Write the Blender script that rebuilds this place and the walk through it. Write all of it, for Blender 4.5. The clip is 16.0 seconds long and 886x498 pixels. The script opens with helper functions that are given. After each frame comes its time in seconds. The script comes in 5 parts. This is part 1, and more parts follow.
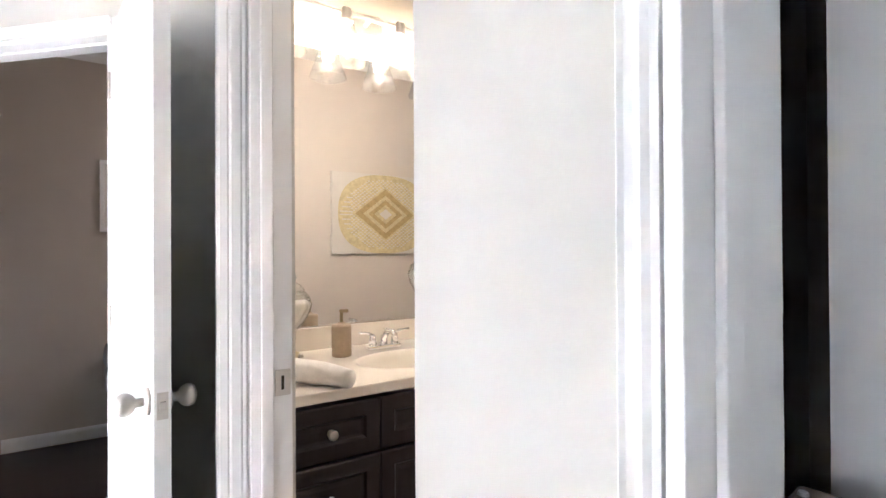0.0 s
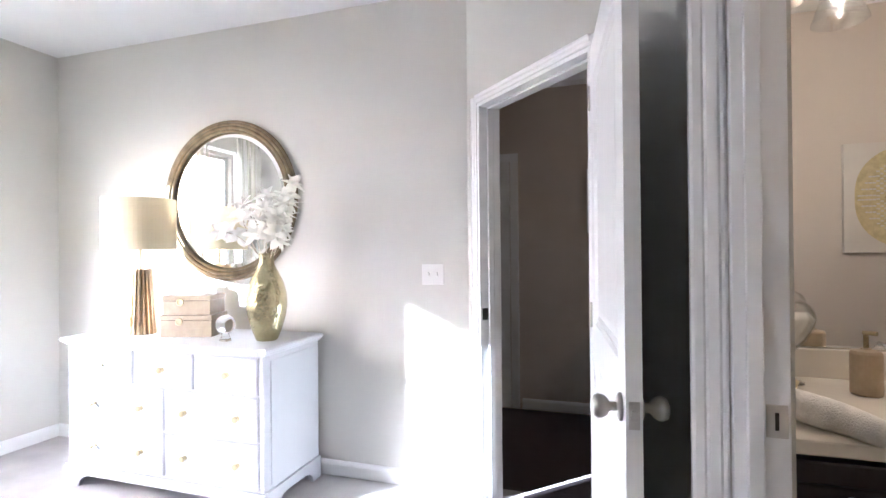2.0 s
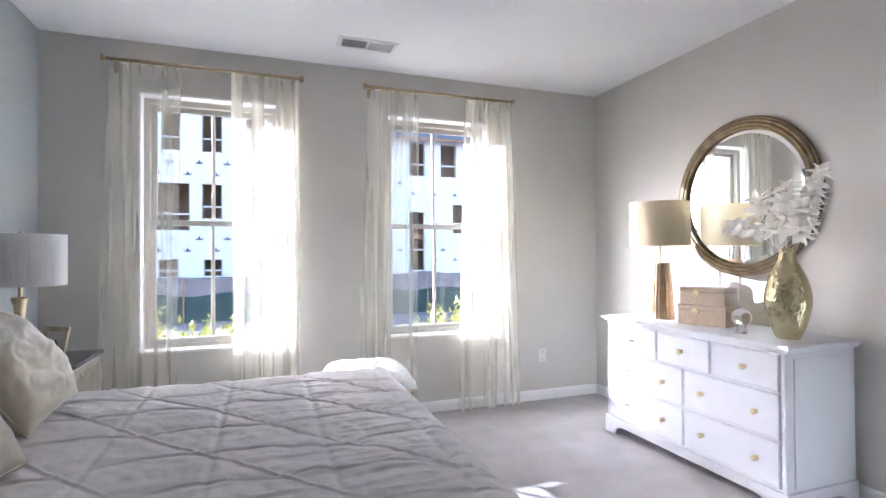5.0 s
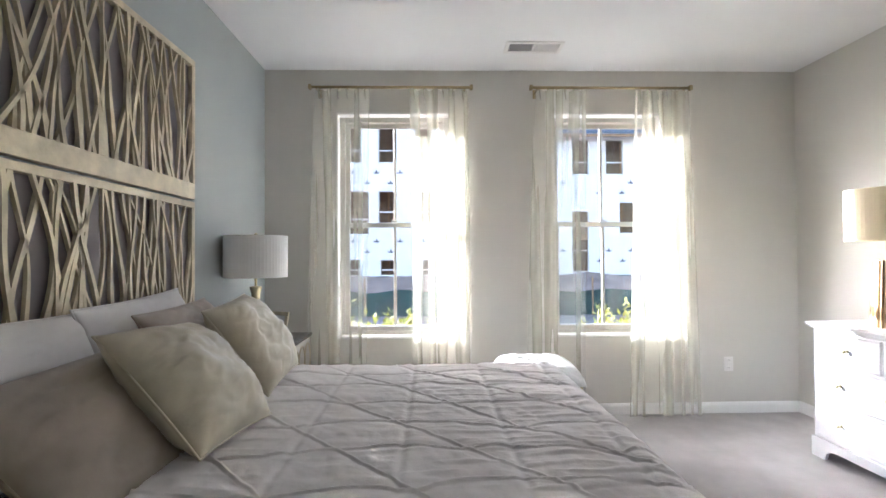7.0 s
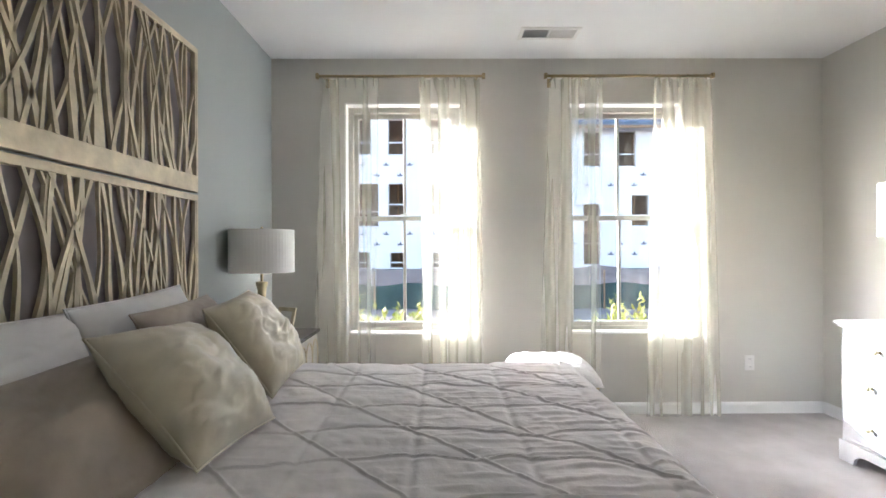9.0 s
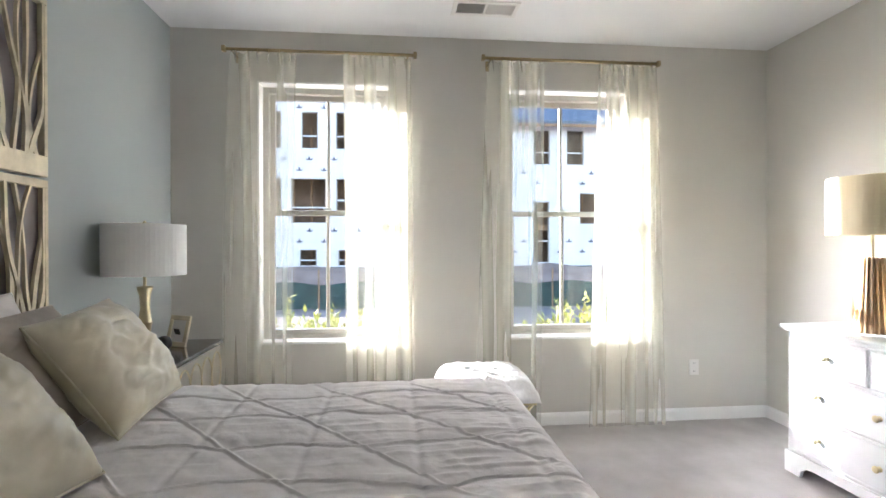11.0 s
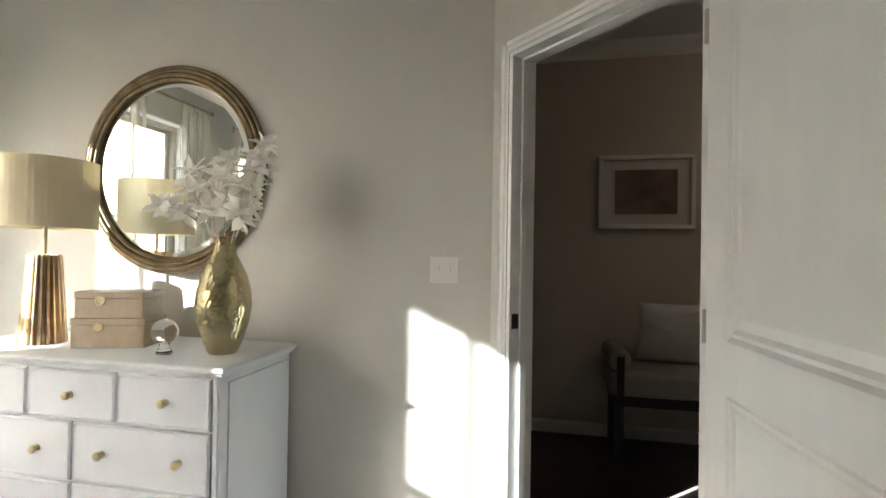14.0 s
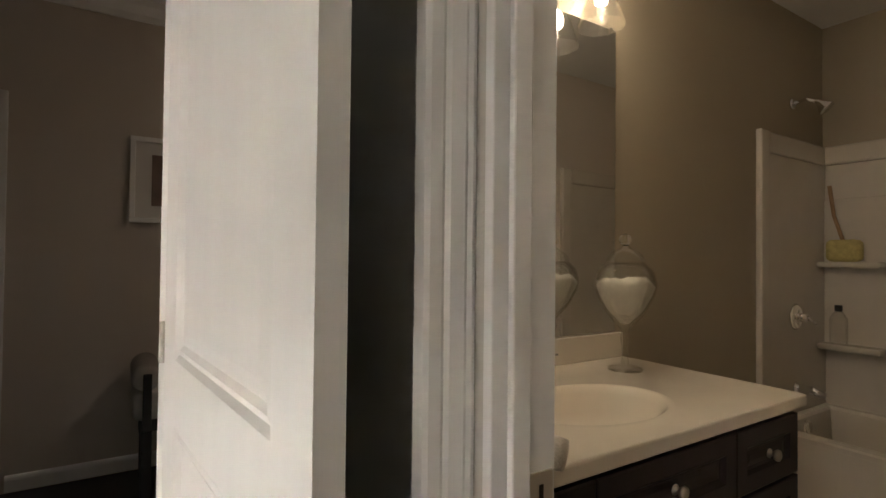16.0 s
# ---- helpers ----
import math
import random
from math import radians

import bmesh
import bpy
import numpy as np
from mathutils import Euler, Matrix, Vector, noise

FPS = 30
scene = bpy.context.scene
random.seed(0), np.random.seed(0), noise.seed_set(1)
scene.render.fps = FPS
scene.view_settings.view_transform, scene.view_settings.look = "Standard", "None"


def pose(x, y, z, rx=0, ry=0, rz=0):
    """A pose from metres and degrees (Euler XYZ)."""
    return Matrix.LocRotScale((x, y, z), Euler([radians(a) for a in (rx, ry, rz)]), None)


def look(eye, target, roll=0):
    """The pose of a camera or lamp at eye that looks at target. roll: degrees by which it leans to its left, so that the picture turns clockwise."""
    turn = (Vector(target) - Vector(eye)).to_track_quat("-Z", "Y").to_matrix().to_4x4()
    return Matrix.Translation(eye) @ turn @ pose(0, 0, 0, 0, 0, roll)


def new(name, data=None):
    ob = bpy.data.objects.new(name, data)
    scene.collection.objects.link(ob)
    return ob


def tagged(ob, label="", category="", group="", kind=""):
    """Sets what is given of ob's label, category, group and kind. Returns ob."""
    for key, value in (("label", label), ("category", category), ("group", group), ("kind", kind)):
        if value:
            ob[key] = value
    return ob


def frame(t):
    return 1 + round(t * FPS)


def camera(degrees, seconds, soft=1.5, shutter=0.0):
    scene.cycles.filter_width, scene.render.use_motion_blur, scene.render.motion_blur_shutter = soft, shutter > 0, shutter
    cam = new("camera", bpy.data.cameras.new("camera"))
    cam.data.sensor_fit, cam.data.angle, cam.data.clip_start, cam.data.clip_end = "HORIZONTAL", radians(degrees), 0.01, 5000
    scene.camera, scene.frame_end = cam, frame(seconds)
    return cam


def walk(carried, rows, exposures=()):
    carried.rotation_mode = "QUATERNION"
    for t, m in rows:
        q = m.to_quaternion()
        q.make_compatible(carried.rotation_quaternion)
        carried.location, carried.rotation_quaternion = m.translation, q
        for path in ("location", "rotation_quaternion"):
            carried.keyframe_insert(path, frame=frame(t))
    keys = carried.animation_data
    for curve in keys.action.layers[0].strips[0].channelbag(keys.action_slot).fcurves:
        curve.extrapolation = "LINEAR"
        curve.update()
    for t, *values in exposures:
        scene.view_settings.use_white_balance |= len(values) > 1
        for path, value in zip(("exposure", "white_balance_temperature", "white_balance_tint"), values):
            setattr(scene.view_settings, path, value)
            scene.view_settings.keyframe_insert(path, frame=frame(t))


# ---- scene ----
cam = camera(83.1, 16.0)

PATH = [
    (0, (-0.221, 0.288, 1.272), (0.88, 1.958, 1.284), -0.3),
    (0.5, (-0.237, 0.369, 1.273), (0.508, 2.225, 1.287), -0.1),
    (1, (-0.228, 0.408, 1.272), (0.116, 2.378, 1.288), -0.3),
    (1.5, (-0.202, 0.428, 1.283), (-0.347, 2.423, 1.293), -0.3),
    (2, (-0.193, 0.42, 1.288), (-0.798, 2.326, 1.298), -0.5),
    (2.5, (-0.208, 0.392, 1.284), (-1.22, 2.117, 1.297), -0.5),
    (3, (-0.217, 0.362, 1.268), (-1.483, 1.909, 1.287), -0.5),
    (3.5, (-0.2, 0.337, 1.259), (-1.684, 1.677, 1.277), -0.5),
    (4, (-0.2, 0.231, 1.271), (-1.831, 1.388, 1.289), -0.3),
    (4.5, (-0.131, 0.183, 1.273), (-1.913, 1.092, 1.295), -0.4),
    (5, (-0.078, 0.145, 1.262), (-1.96, 0.821, 1.285), -0.3),
    (5.2, (-0.064, 0.136, 1.251), (-1.976, 0.723, 1.279), -0.4),
    (7.3, (-0.001, 0.071, 1.237), (-2.001, 0.096, 1.26), -0.3),
    (7.5, (-0.004, 0.063, 1.248), (-2.004, 0.079, 1.265), -0.3),
    (8, (-0.02, 0.083, 1.237), (-2.02, 0.069, 1.256), -0.3),
    (8.2, (-0.026, 0.057, 1.256), (-2.026, 0.055, 1.264), -0.2),
    (10.3, (-0.332, 0.187, 1.246), (-2.331, 0.226, 1.252), -0.4),
    (10.5, (-0.364, 0.208, 1.253), (-2.363, 0.268, 1.253), -0.3),
    (11, (-0.463, 0.26, 1.261), (-2.453, 0.457, 1.251), -0.1),
    (11.5, (-0.534, 0.36, 1.254), (-2.449, 0.937, 1.247), 0.0),
    (12, (-0.588, 0.491, 1.243), (-2.37, 1.398, 1.241), 0.2),
    (12.5, (-0.613, 0.639, 1.253), (-2.206, 1.848, 1.251), 0.4),
    (13, (-0.637, 0.727, 1.254), (-2.019, 2.173, 1.249), 0.6),
    (13.5, (-0.666, 0.826, 1.226), (-1.635, 2.575, 1.241), 0.8),
    (14, (-0.644, 0.905, 1.229), (-1.05, 2.863, 1.251), 0.9),
    (14.5, (-0.569, 0.977, 1.235), (-0.497, 2.975, 1.259), 1.0),
    (15, (-0.488, 1.034, 1.238), (-0.007, 2.975, 1.267), 1.0),
    (15.5, (-0.399, 1.063, 1.239), (0.387, 2.902, 1.272), 0.9),
    (16, (-0.298, 1.102, 1.24), (0.767, 2.795, 1.274), 0.6),
]
EXPOSURES = [(0, 5.17, 5060, 16), (0.5, 4.83, 5050, 16), (1, 4.5, 5000, 16), (2, 4.17, 5030, 17), (3, 3.82, 5050, 18), (3.5, 3.7, 5050, 18), (5, 3.28, 5080, 18), (7.5, 3.30, 5380, 13), (11, 3.27, 5450, 12), (13, 2.77, 5680, 5), (14.5, 2.76, 5780, 5), (15.5, 3.14, 5880, 8), (16, 3.33, 5970, 11)]
walk(cam, [(t, look(eye, target, roll)) for t, eye, target, roll in PATH], EXPOSURES)

# ---- light ----
SUN_WAY = Vector((1.0, 1.028, -0.452))
world = bpy.data.worlds.new("world")
scene.world = world
world.use_nodes = True
wn = world.node_tree
sky = wn.nodes.new("ShaderNodeTexSky")
sky.sky_type, sky.sun_disc = "NISHITA", False
sky.sun_elevation, sky.sun_rotation = radians(17.5), math.atan2(-SUN_WAY.x, -SUN_WAY.y)
wn.nodes["Background"].inputs["Strength"].default_value = 0.15
wn.links.new(sky.outputs["Color"], wn.nodes["Background"].inputs["Color"])
sun = new("sun", bpy.data.lights.new("sun", "SUN"))
sun.data.energy, sun.data.angle, sun.data.color = 3.6, radians(0.6), (1.0, 0.95, 0.87)
sun.matrix_world = look((-20, -20, 12), Vector((-20, -20, 12)) + SUN_WAY)
# ---- materials ----
def material(name, color, rough=0.5, metal=0.0, vary=0.08, scale=8.0, bump=0.0, bscale=120.0, color2=None, spec=0.5, sheen=0.0, stretch=(1, 1, 1)):
    m = bpy.data.materials.new(name)
    m.use_nodes = True
    nt = m.node_tree
    b = nt.nodes["Principled BSDF"]
    tc = nt.nodes.new("ShaderNodeTexCoord")
    mp = nt.nodes.new("ShaderNodeMapping")
    mp.inputs["Scale"].default_value = stretch
    nt.links.new(tc.outputs["Object"], mp.inputs["Vector"])
    n = nt.nodes.new("ShaderNodeTexNoise")
    n.inputs["Scale"].default_value, n.inputs["Detail"].default_value = scale, 6
    nt.links.new(mp.outputs["Vector"], n.inputs["Vector"])
    r = nt.nodes.new("ShaderNodeValToRGB")
    c2 = color2 or tuple(min(1, c * (1 + vary)) for c in color)
    c1 = color if color2 else tuple(c * (1 - vary) for c in color)
    r.color_ramp.elements[0].color, r.color_ramp.elements[1].color = (*c1, 1), (*c2, 1)
    r.color_ramp.elements[0].position, r.color_ramp.elements[1].position = 0.3, 0.7
    nt.links.new(n.outputs["Fac"], r.inputs["Fac"])
    nt.links.new(r.outputs["Color"], b.inputs["Base Color"])
    b.inputs["Roughness"].default_value, b.inputs["Metallic"].default_value = rough, metal
    b.inputs["Specular IOR Level"].default_value = spec
    if sheen:
        b.inputs["Sheen Weight"].default_value = sheen
    if bump:
        n2 = nt.nodes.new("ShaderNodeTexNoise")
        n2.inputs["Scale"].default_value, n2.inputs["Detail"].default_value = bscale, 4
        nt.links.new(mp.outputs["Vector"], n2.inputs["Vector"])
        bp = nt.nodes.new("ShaderNodeBump")
        bp.inputs["Strength"].default_value, bp.inputs["Distance"].default_value = bump, 0.004
        nt.links.new(n2.outputs["Fac"], bp.inputs["Height"])
        nt.links.new(bp.outputs["Normal"], b.inputs["Normal"])
    return m


def glass_material(name, color=(1, 1, 1), rough=0.0, ior=1.45):
    m = material(name, color, rough)
    b = m.node_tree.nodes["Principled BSDF"]
    for l in list(b.inputs["Base Color"].links):
        m.node_tree.links.remove(l)
    b.inputs["Base Color"].default_value = (*color, 1)
    b.inputs["Transmission Weight"].default_value, b.inputs["IOR"].default_value = 1.0, ior
    return m


def cloth_sheer(name, color, clear, front=0.3, gather=0.03):
    m = bpy.data.materials.new(name)
    m.use_nodes = True
    nt = m.node_tree
    nt.nodes.remove(nt.nodes["Principled BSDF"])
    out = nt.nodes["Material Output"]
    tr, tl, df = nt.nodes.new("ShaderNodeBsdfTransparent"), nt.nodes.new("ShaderNodeBsdfTranslucent"), nt.nodes.new("ShaderNodeBsdfDiffuse")
    mix, mix2 = nt.nodes.new("ShaderNodeMixShader"), nt.nodes.new("ShaderNodeMixShader")
    tl.inputs["Color"].default_value = df.inputs["Color"].default_value = (*color, 1)
    tc = nt.nodes.new("ShaderNodeTexCoord")
    wv = nt.nodes.new("ShaderNodeTexNoise")
    mp = nt.nodes.new("ShaderNodeMapping")
    mp.inputs["Scale"].default_value = (1, 1, 0.025)
    nt.links.new(tc.outputs["Object"], mp.inputs["Vector"])
    nt.links.new(mp.outputs["Vector"], wv.inputs["Vector"])
    mr = nt.nodes.new("ShaderNodeMapRange")
    mr.inputs["From Min"].default_value, mr.inputs["From Max"].default_value = 0.48, 0.72
    mr.inputs["To Min"].default_value, mr.inputs["To Max"].default_value = 1 - clear, 1 - clear + gather
    wv.inputs["Scale"].default_value, wv.inputs["Detail"].default_value = 15, 1.5
    nt.links.new(wv.outputs["Fac"], mr.inputs["Value"])
    mix2.inputs["Fac"].default_value = front
    nt.links.new(tl.outputs[0], mix2.inputs[1]), nt.links.new(df.outputs[0], mix2.inputs[2])
    nt.links.new(mr.outputs["Result"], mix.inputs["Fac"])
    nt.links.new(tr.outputs[0], mix.inputs[1]), nt.links.new(mix2.outputs[0], mix.inputs[2])
    nt.links.new(mix.outputs[0], out.inputs["Surface"])
    return m


def thin_glass(name, tint, gloss):
    """A thin clear shell: light goes straight through, the rims and grazing parts shine."""
    m = bpy.data.materials.new(name)
    m.use_nodes = True
    nt = m.node_tree
    nt.nodes.remove(nt.nodes["Principled BSDF"])
    tr, gl, mix, lw, mr = (nt.nodes.new("ShaderNode" + k) for k in ("BsdfTransparent", "BsdfGlossy", "MixShader", "LayerWeight", "MapRange"))
    tr.inputs["Color"].default_value = (*tint, 1)
    gl.inputs["Roughness"].default_value = 0.03
    lw.inputs["Blend"].default_value = 0.25
    mr.inputs["To Min"].default_value, mr.inputs["To Max"].default_value = 0.04, gloss
    nt.links.new(lw.outputs["Fresnel"], mr.inputs["Value"])
    nt.links.new(mr.outputs["Result"], mix.inputs["Fac"])
    nt.links.new(tr.outputs[0], mix.inputs[1]), nt.links.new(gl.outputs[0], mix.inputs[2])
    nt.links.new(mix.outputs[0], nt.nodes["Material Output"].inputs["Surface"])
    return m


def lit_material(name, color, strength, base=(0.9, 0.9, 0.9)):
    m = material(name, base, 0.6)
    b = m.node_tree.nodes["Principled BSDF"]
    b.inputs["Emission Color"].default_value, b.inputs["Emission Strength"].default_value = (*color, 1), strength
    return m


PAINT = material("greige_paint", (0.595, 0.578, 0.522), 0.75, vary=0.015, scale=1.5, bump=0.12, bscale=220)
PAINT_ACCENT = material("blue_grey_paint", (0.37, 0.40, 0.388), 0.75, vary=0.02, scale=1.5, bump=0.12, bscale=220)
PAINT_HALL = material("hall_taupe_paint", (0.60, 0.54, 0.475), 0.75, vary=0.02, scale=1.5, bump=0.12, bscale=220)
PAINT_BATH = material("bath_taupe_paint", (0.395, 0.348, 0.262), 0.7, vary=0.02, scale=1.5, bump=0.12, bscale=220)
CEIL = material("ceiling_white", (0.80, 0.80, 0.79), 0.9, vary=0.01, scale=3, bump=0.25, bscale=90)
TRIM = material("trim_white", (0.84, 0.84, 0.82), 0.5, vary=0.015, scale=4)
DOOR_WHITE = material("door_white", (0.80, 0.80, 0.78), 0.4, vary=0.015, scale=3, bump=0.04, bscale=60, stretch=(8, 8, 0.6))
CARPET = material("carpet", (0.46, 0.44, 0.425), 0.95, scale=5, color2=(0.56, 0.535, 0.52), bump=1.0, bscale=420, spec=0.1)
CARPET_TUFT = material("carpet_pile", (0.44, 0.415, 0.40), 0.95, vary=0.12, scale=30, spec=0.1)
DARK_WOOD = material("dark_floor_wood", (0.022, 0.012, 0.012), 0.35, vary=0.3, scale=5, stretch=(1, 9, 1))
ESPRESSO = material("espresso_wood", (0.014, 0.008, 0.011), 0.4, vary=0.3, scale=6, stretch=(6, 6, 1))
LACQUER = material("white_lacquer", (0.60, 0.612, 0.63), 0.42, vary=0.01, scale=3, spec=0.3)
BRASS = material("antique_brass", (0.36, 0.29, 0.16), 0.35, metal=1.0, vary=0.15, scale=20, bump=0.1, bscale=60)
GOLD = material("brushed_gold", (0.60, 0.52, 0.32), 0.28, metal=1.0, vary=0.12, scale=25)
HAMMERED = material("hammered_gold", (0.50, 0.45, 0.27), 0.24, metal=1.0, vary=0.1, scale=25, bump=0.15, bscale=60)
CHAMPAGNE = material("champagne_leaf", (0.57, 0.50, 0.345), 0.45, metal=0.2, vary=0.2, scale=12, bump=0.3, bscale=60)
MIRROR_FRAME = material("bronze_gold_frame", (0.18, 0.145, 0.09), 0.36, metal=0.8, vary=0.3, scale=18, bump=0.3, bscale=50)
NICKEL = material("satin_nickel", (0.60, 0.57, 0.52), 0.3, metal=1.0, vary=0.05, scale=20)
CHROME = material("chrome", (0.85, 0.85, 0.86), 0.06, metal=1.0, vary=0.02)
DARK_METAL = material("dark_metal", (0.04, 0.038, 0.035), 0.45, metal=0.6)
MIRROR = material("mirror_silver", (0.92, 0.93, 0.92), 0.0, metal=1.0, vary=0.0)
GLASS = glass_material("clear_glass")
# tint dims and warms the view outside to balance it with the room
PANE = glass_material("view_dimming_glass", (0.685, 0.575, 0.51))
THIN = thin_glass("thin_clear_glass", (0.97, 0.97, 0.96), 0.4)
CRYSTAL = glass_material("crystal", (0.99, 0.99, 0.97), 0.0, 1.5)
SHEER = cloth_sheer("ivory_sheer", (0.99, 0.975, 0.80), 0.755, 0.66, 0.17)
QUILT = material("lavender_grey_cotton", (0.87, 0.845, 0.835), 0.9, vary=0.06, scale=14, bump=0.4, bscale=45, spec=0.2, sheen=0.2)
PILLOW_WHITE = material("white_cotton", (0.74, 0.73, 0.71), 0.9, vary=0.03, scale=8, bump=0.2, bscale=30, spec=0.2)
TAUPE_SILK = material("taupe_satin", (0.396, 0.339, 0.266), 0.5, vary=0.14, scale=6, bump=0.5, bscale=16, sheen=0.3)
GOLD_SILK = material("champagne_satin", (0.59, 0.54, 0.40), 0.38, vary=0.16, scale=6, bump=0.18, bscale=22, sheen=0.3)
FUR = material("white_fur", (0.83, 0.82, 0.79), 0.95, vary=0.08, scale=60, bump=1.0, bscale=160, spec=0.1)
SHADE_WHITE = cloth_sheer("white_linen", (0.86, 0.86, 0.84), 0.013, 0.7)
SHADE_CREAM = cloth_sheer("cream_linen", (0.84, 0.76, 0.55), 0.013, 0.82)
BOX_TAN = material("tan_faux_leather", (0.38, 0.31, 0.215), 0.5, vary=0.08, scale=30, bump=0.3, bscale=180)
PETAL = cloth_sheer("white_petal", (0.90, 0.89, 0.84), 0.04)
STEM = material("pale_stem", (0.52, 0.47, 0.36), 0.7)
PLASTIC = material("white_plastic", (0.74, 0.725, 0.69), 0.35, vary=0.01)
VENT_SHADE = material("vent_shadow", (0.10, 0.10, 0.10), 0.8)
MARBLE = material("cultured_marble", (0.80, 0.75, 0.66), 0.16, vary=0.03, scale=5)
TUB = material("tub_acrylic", (0.60, 0.56, 0.49), 0.2, vary=0.02)
CERAMIC_TAN = material("tan_stoneware", (0.42, 0.33, 0.22), 0.55, vary=0.1, scale=30, bump=0.1)
TOWEL = material("white_towel", (0.84, 0.82, 0.78), 0.95, vary=0.06, scale=40, bump=0.8, bscale=220, spec=0.1)
TOWEL_CREAM = material("cream_flower", (0.70, 0.60, 0.38), 0.9, vary=0.1, scale=40)
SALT = material("white_bath_salt", (0.82, 0.80, 0.74), 0.9, vary=0.1, scale=90, bump=0.8, bscale=150)
SPONGE = material("yellow_sponge", (0.52, 0.45, 0.18), 0.9, vary=0.15, scale=40)
BATH_TILE = material("beige_bath_floor", (0.42, 0.37, 0.28), 0.4, vary=0.08, scale=6)
VINYL_FRAME = material("window_vinyl", (0.42, 0.40, 0.345), 0.4, vary=0.02)
BULB = lit_material("lit_bulb", (1.0, 0.76, 0.50), 8.0)
HALL_GLOW = lit_material("warm_diffuser", (1.0, 0.74, 0.52), 1.4)
MAT_WHITE = material("picture_mat", (0.70, 0.68, 0.64), 0.8, vary=0.02)
ART_BROWN = material("brown_abstract", (0.10, 0.06, 0.05), 0.6, scale=4, color2=(0.26, 0.19, 0.15))
CANVAS = material("canvas_grey", (0.62, 0.59, 0.54), 0.8, vary=0.03)
CANVAS_GOLD = material("canvas_gold", (0.56, 0.48, 0.27), 0.7, vary=0.15, scale=40)
CANVAS_OCHRE = material("canvas_ochre", (0.42, 0.32, 0.14), 0.7, vary=0.15, scale=40)
LINEN_BENCH = material("grey_bench_linen", (0.33, 0.305, 0.275), 0.9, vary=0.06, scale=40, bump=0.3, bscale=200)
HAMPER = material("taupe_hamper_cloth", (0.24, 0.20, 0.165), 0.85, vary=0.08, scale=60, bump=0.3, bscale=200)
WRAP = material("white_house_wrap", (0.82, 0.79, 0.76), 0.55, vary=0.03, scale=0.6, bump=0.15, bscale=2)
WRAP_MARK = material("navy_print", (0.09, 0.10, 0.14), 0.6)
# brown with the gloom of the unlit rooms put into the colour
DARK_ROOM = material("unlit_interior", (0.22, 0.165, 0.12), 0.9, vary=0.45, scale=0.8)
TIMBER = material("raw_timber", (0.34, 0.22, 0.12), 0.8, vary=0.25, scale=4, stretch=(4, 4, 1))
ROOF = material("slate_blue_shingle", (0.12, 0.16, 0.21), 0.8, vary=0.3, scale=3, bump=0.5, bscale=12)
DIRT = material("brown_dirt", (0.25, 0.20, 0.165), 0.95, vary=0.3, scale=1.5, bump=0.6, bscale=8)
ASPHALT = material("grey_road", (0.20, 0.195, 0.19), 0.9, vary=0.2, scale=1.2, bump=0.4, bscale=40)
SILT = material("dark_silt_fence", (0.035, 0.075, 0.065), 0.7, vary=0.3, scale=2)
LEAF = material("yellow_green_leaf", (0.42, 0.46, 0.12), 0.6, vary=0.35, scale=9)

PANEL_BACK = material("mauve_grey_panel", (0.24, 0.215, 0.215), 0.8, vary=0.06, scale=5)
NS_TOP = material("smoked_mirror_top", (0.20, 0.18, 0.15), 0.15, metal=0.6, vary=0.1, scale=6)
COPPER_GOLD = material("pale_fluted_gold", (0.70, 0.56, 0.38), 0.45, metal=1.0, vary=0.15, scale=20)
RUG_DARK = material("dark_rug_pile", (0.025, 0.017, 0.018), 0.95, vary=0.3, scale=60, bump=0.6, bscale=200)


# ---- mesh helpers ----
def bx(bm, x0, x1, y0, y1, z0, z1, m=None):
    """Adds a box to bm, placed by the matrix m."""
    vs = [bm.verts.new((x, y, z)) for x in (x0, x1) for y in (y0, y1) for z in (z0, z1)]
    for f in ((0, 1, 3, 2), (4, 6, 7, 5), (0, 4, 5, 1), (2, 3, 7, 6), (0, 2, 6, 4), (1, 5, 7, 3)):
        bm.faces.new([vs[i] for i in f])
    if m is not None:
        bmesh.ops.transform(bm, matrix=m, verts=vs)
    return vs


def box(x0, x1, y0, y1, z0, z1, bevel=0.0, segs=2, m=None):
    bm = bmesh.new()
    bx(bm, x0, x1, y0, y1, z0, z1)
    if bevel:
        bmesh.ops.bevel(bm, geom=list(bm.edges), offset=bevel, segments=segs, profile=0.5, affect="EDGES")
    if m is not None:
        bm.transform(m)
    return bm


def lathe(profile, segs=32, bm=None, m=None, closed=False):
    """Turns (radius, z) pairs round the z axis."""
    bm = bm or bmesh.new()
    rings = []
    for r, z in profile:
        if r < 1e-5:
            v = [bm.verts.new((0, 0, z))]
        else:
            v = [bm.verts.new((r * math.cos(2 * math.pi * i / segs), r * math.sin(2 * math.pi * i / segs), z)) for i in range(segs)]
        rings.append(v)
    pairs = list(zip(rings, rings[1:])) + ([(rings[-1], rings[0])] if closed else [])
    for a, b in pairs:
        for i in range(segs):
            j = (i + 1) % segs
            q = [a[i % len(a)], a[j % len(a)], b[j % len(b)], b[i % len(b)]]
            q = list(dict.fromkeys(q))
            if len(q) > 2:
                bm.faces.new(q)
    if m is not None:
        bmesh.ops.transform(bm, matrix=m, verts=[v for r in rings for v in r])
    bmesh.ops.recalc_face_normals(bm, faces=bm.faces)
    return bm


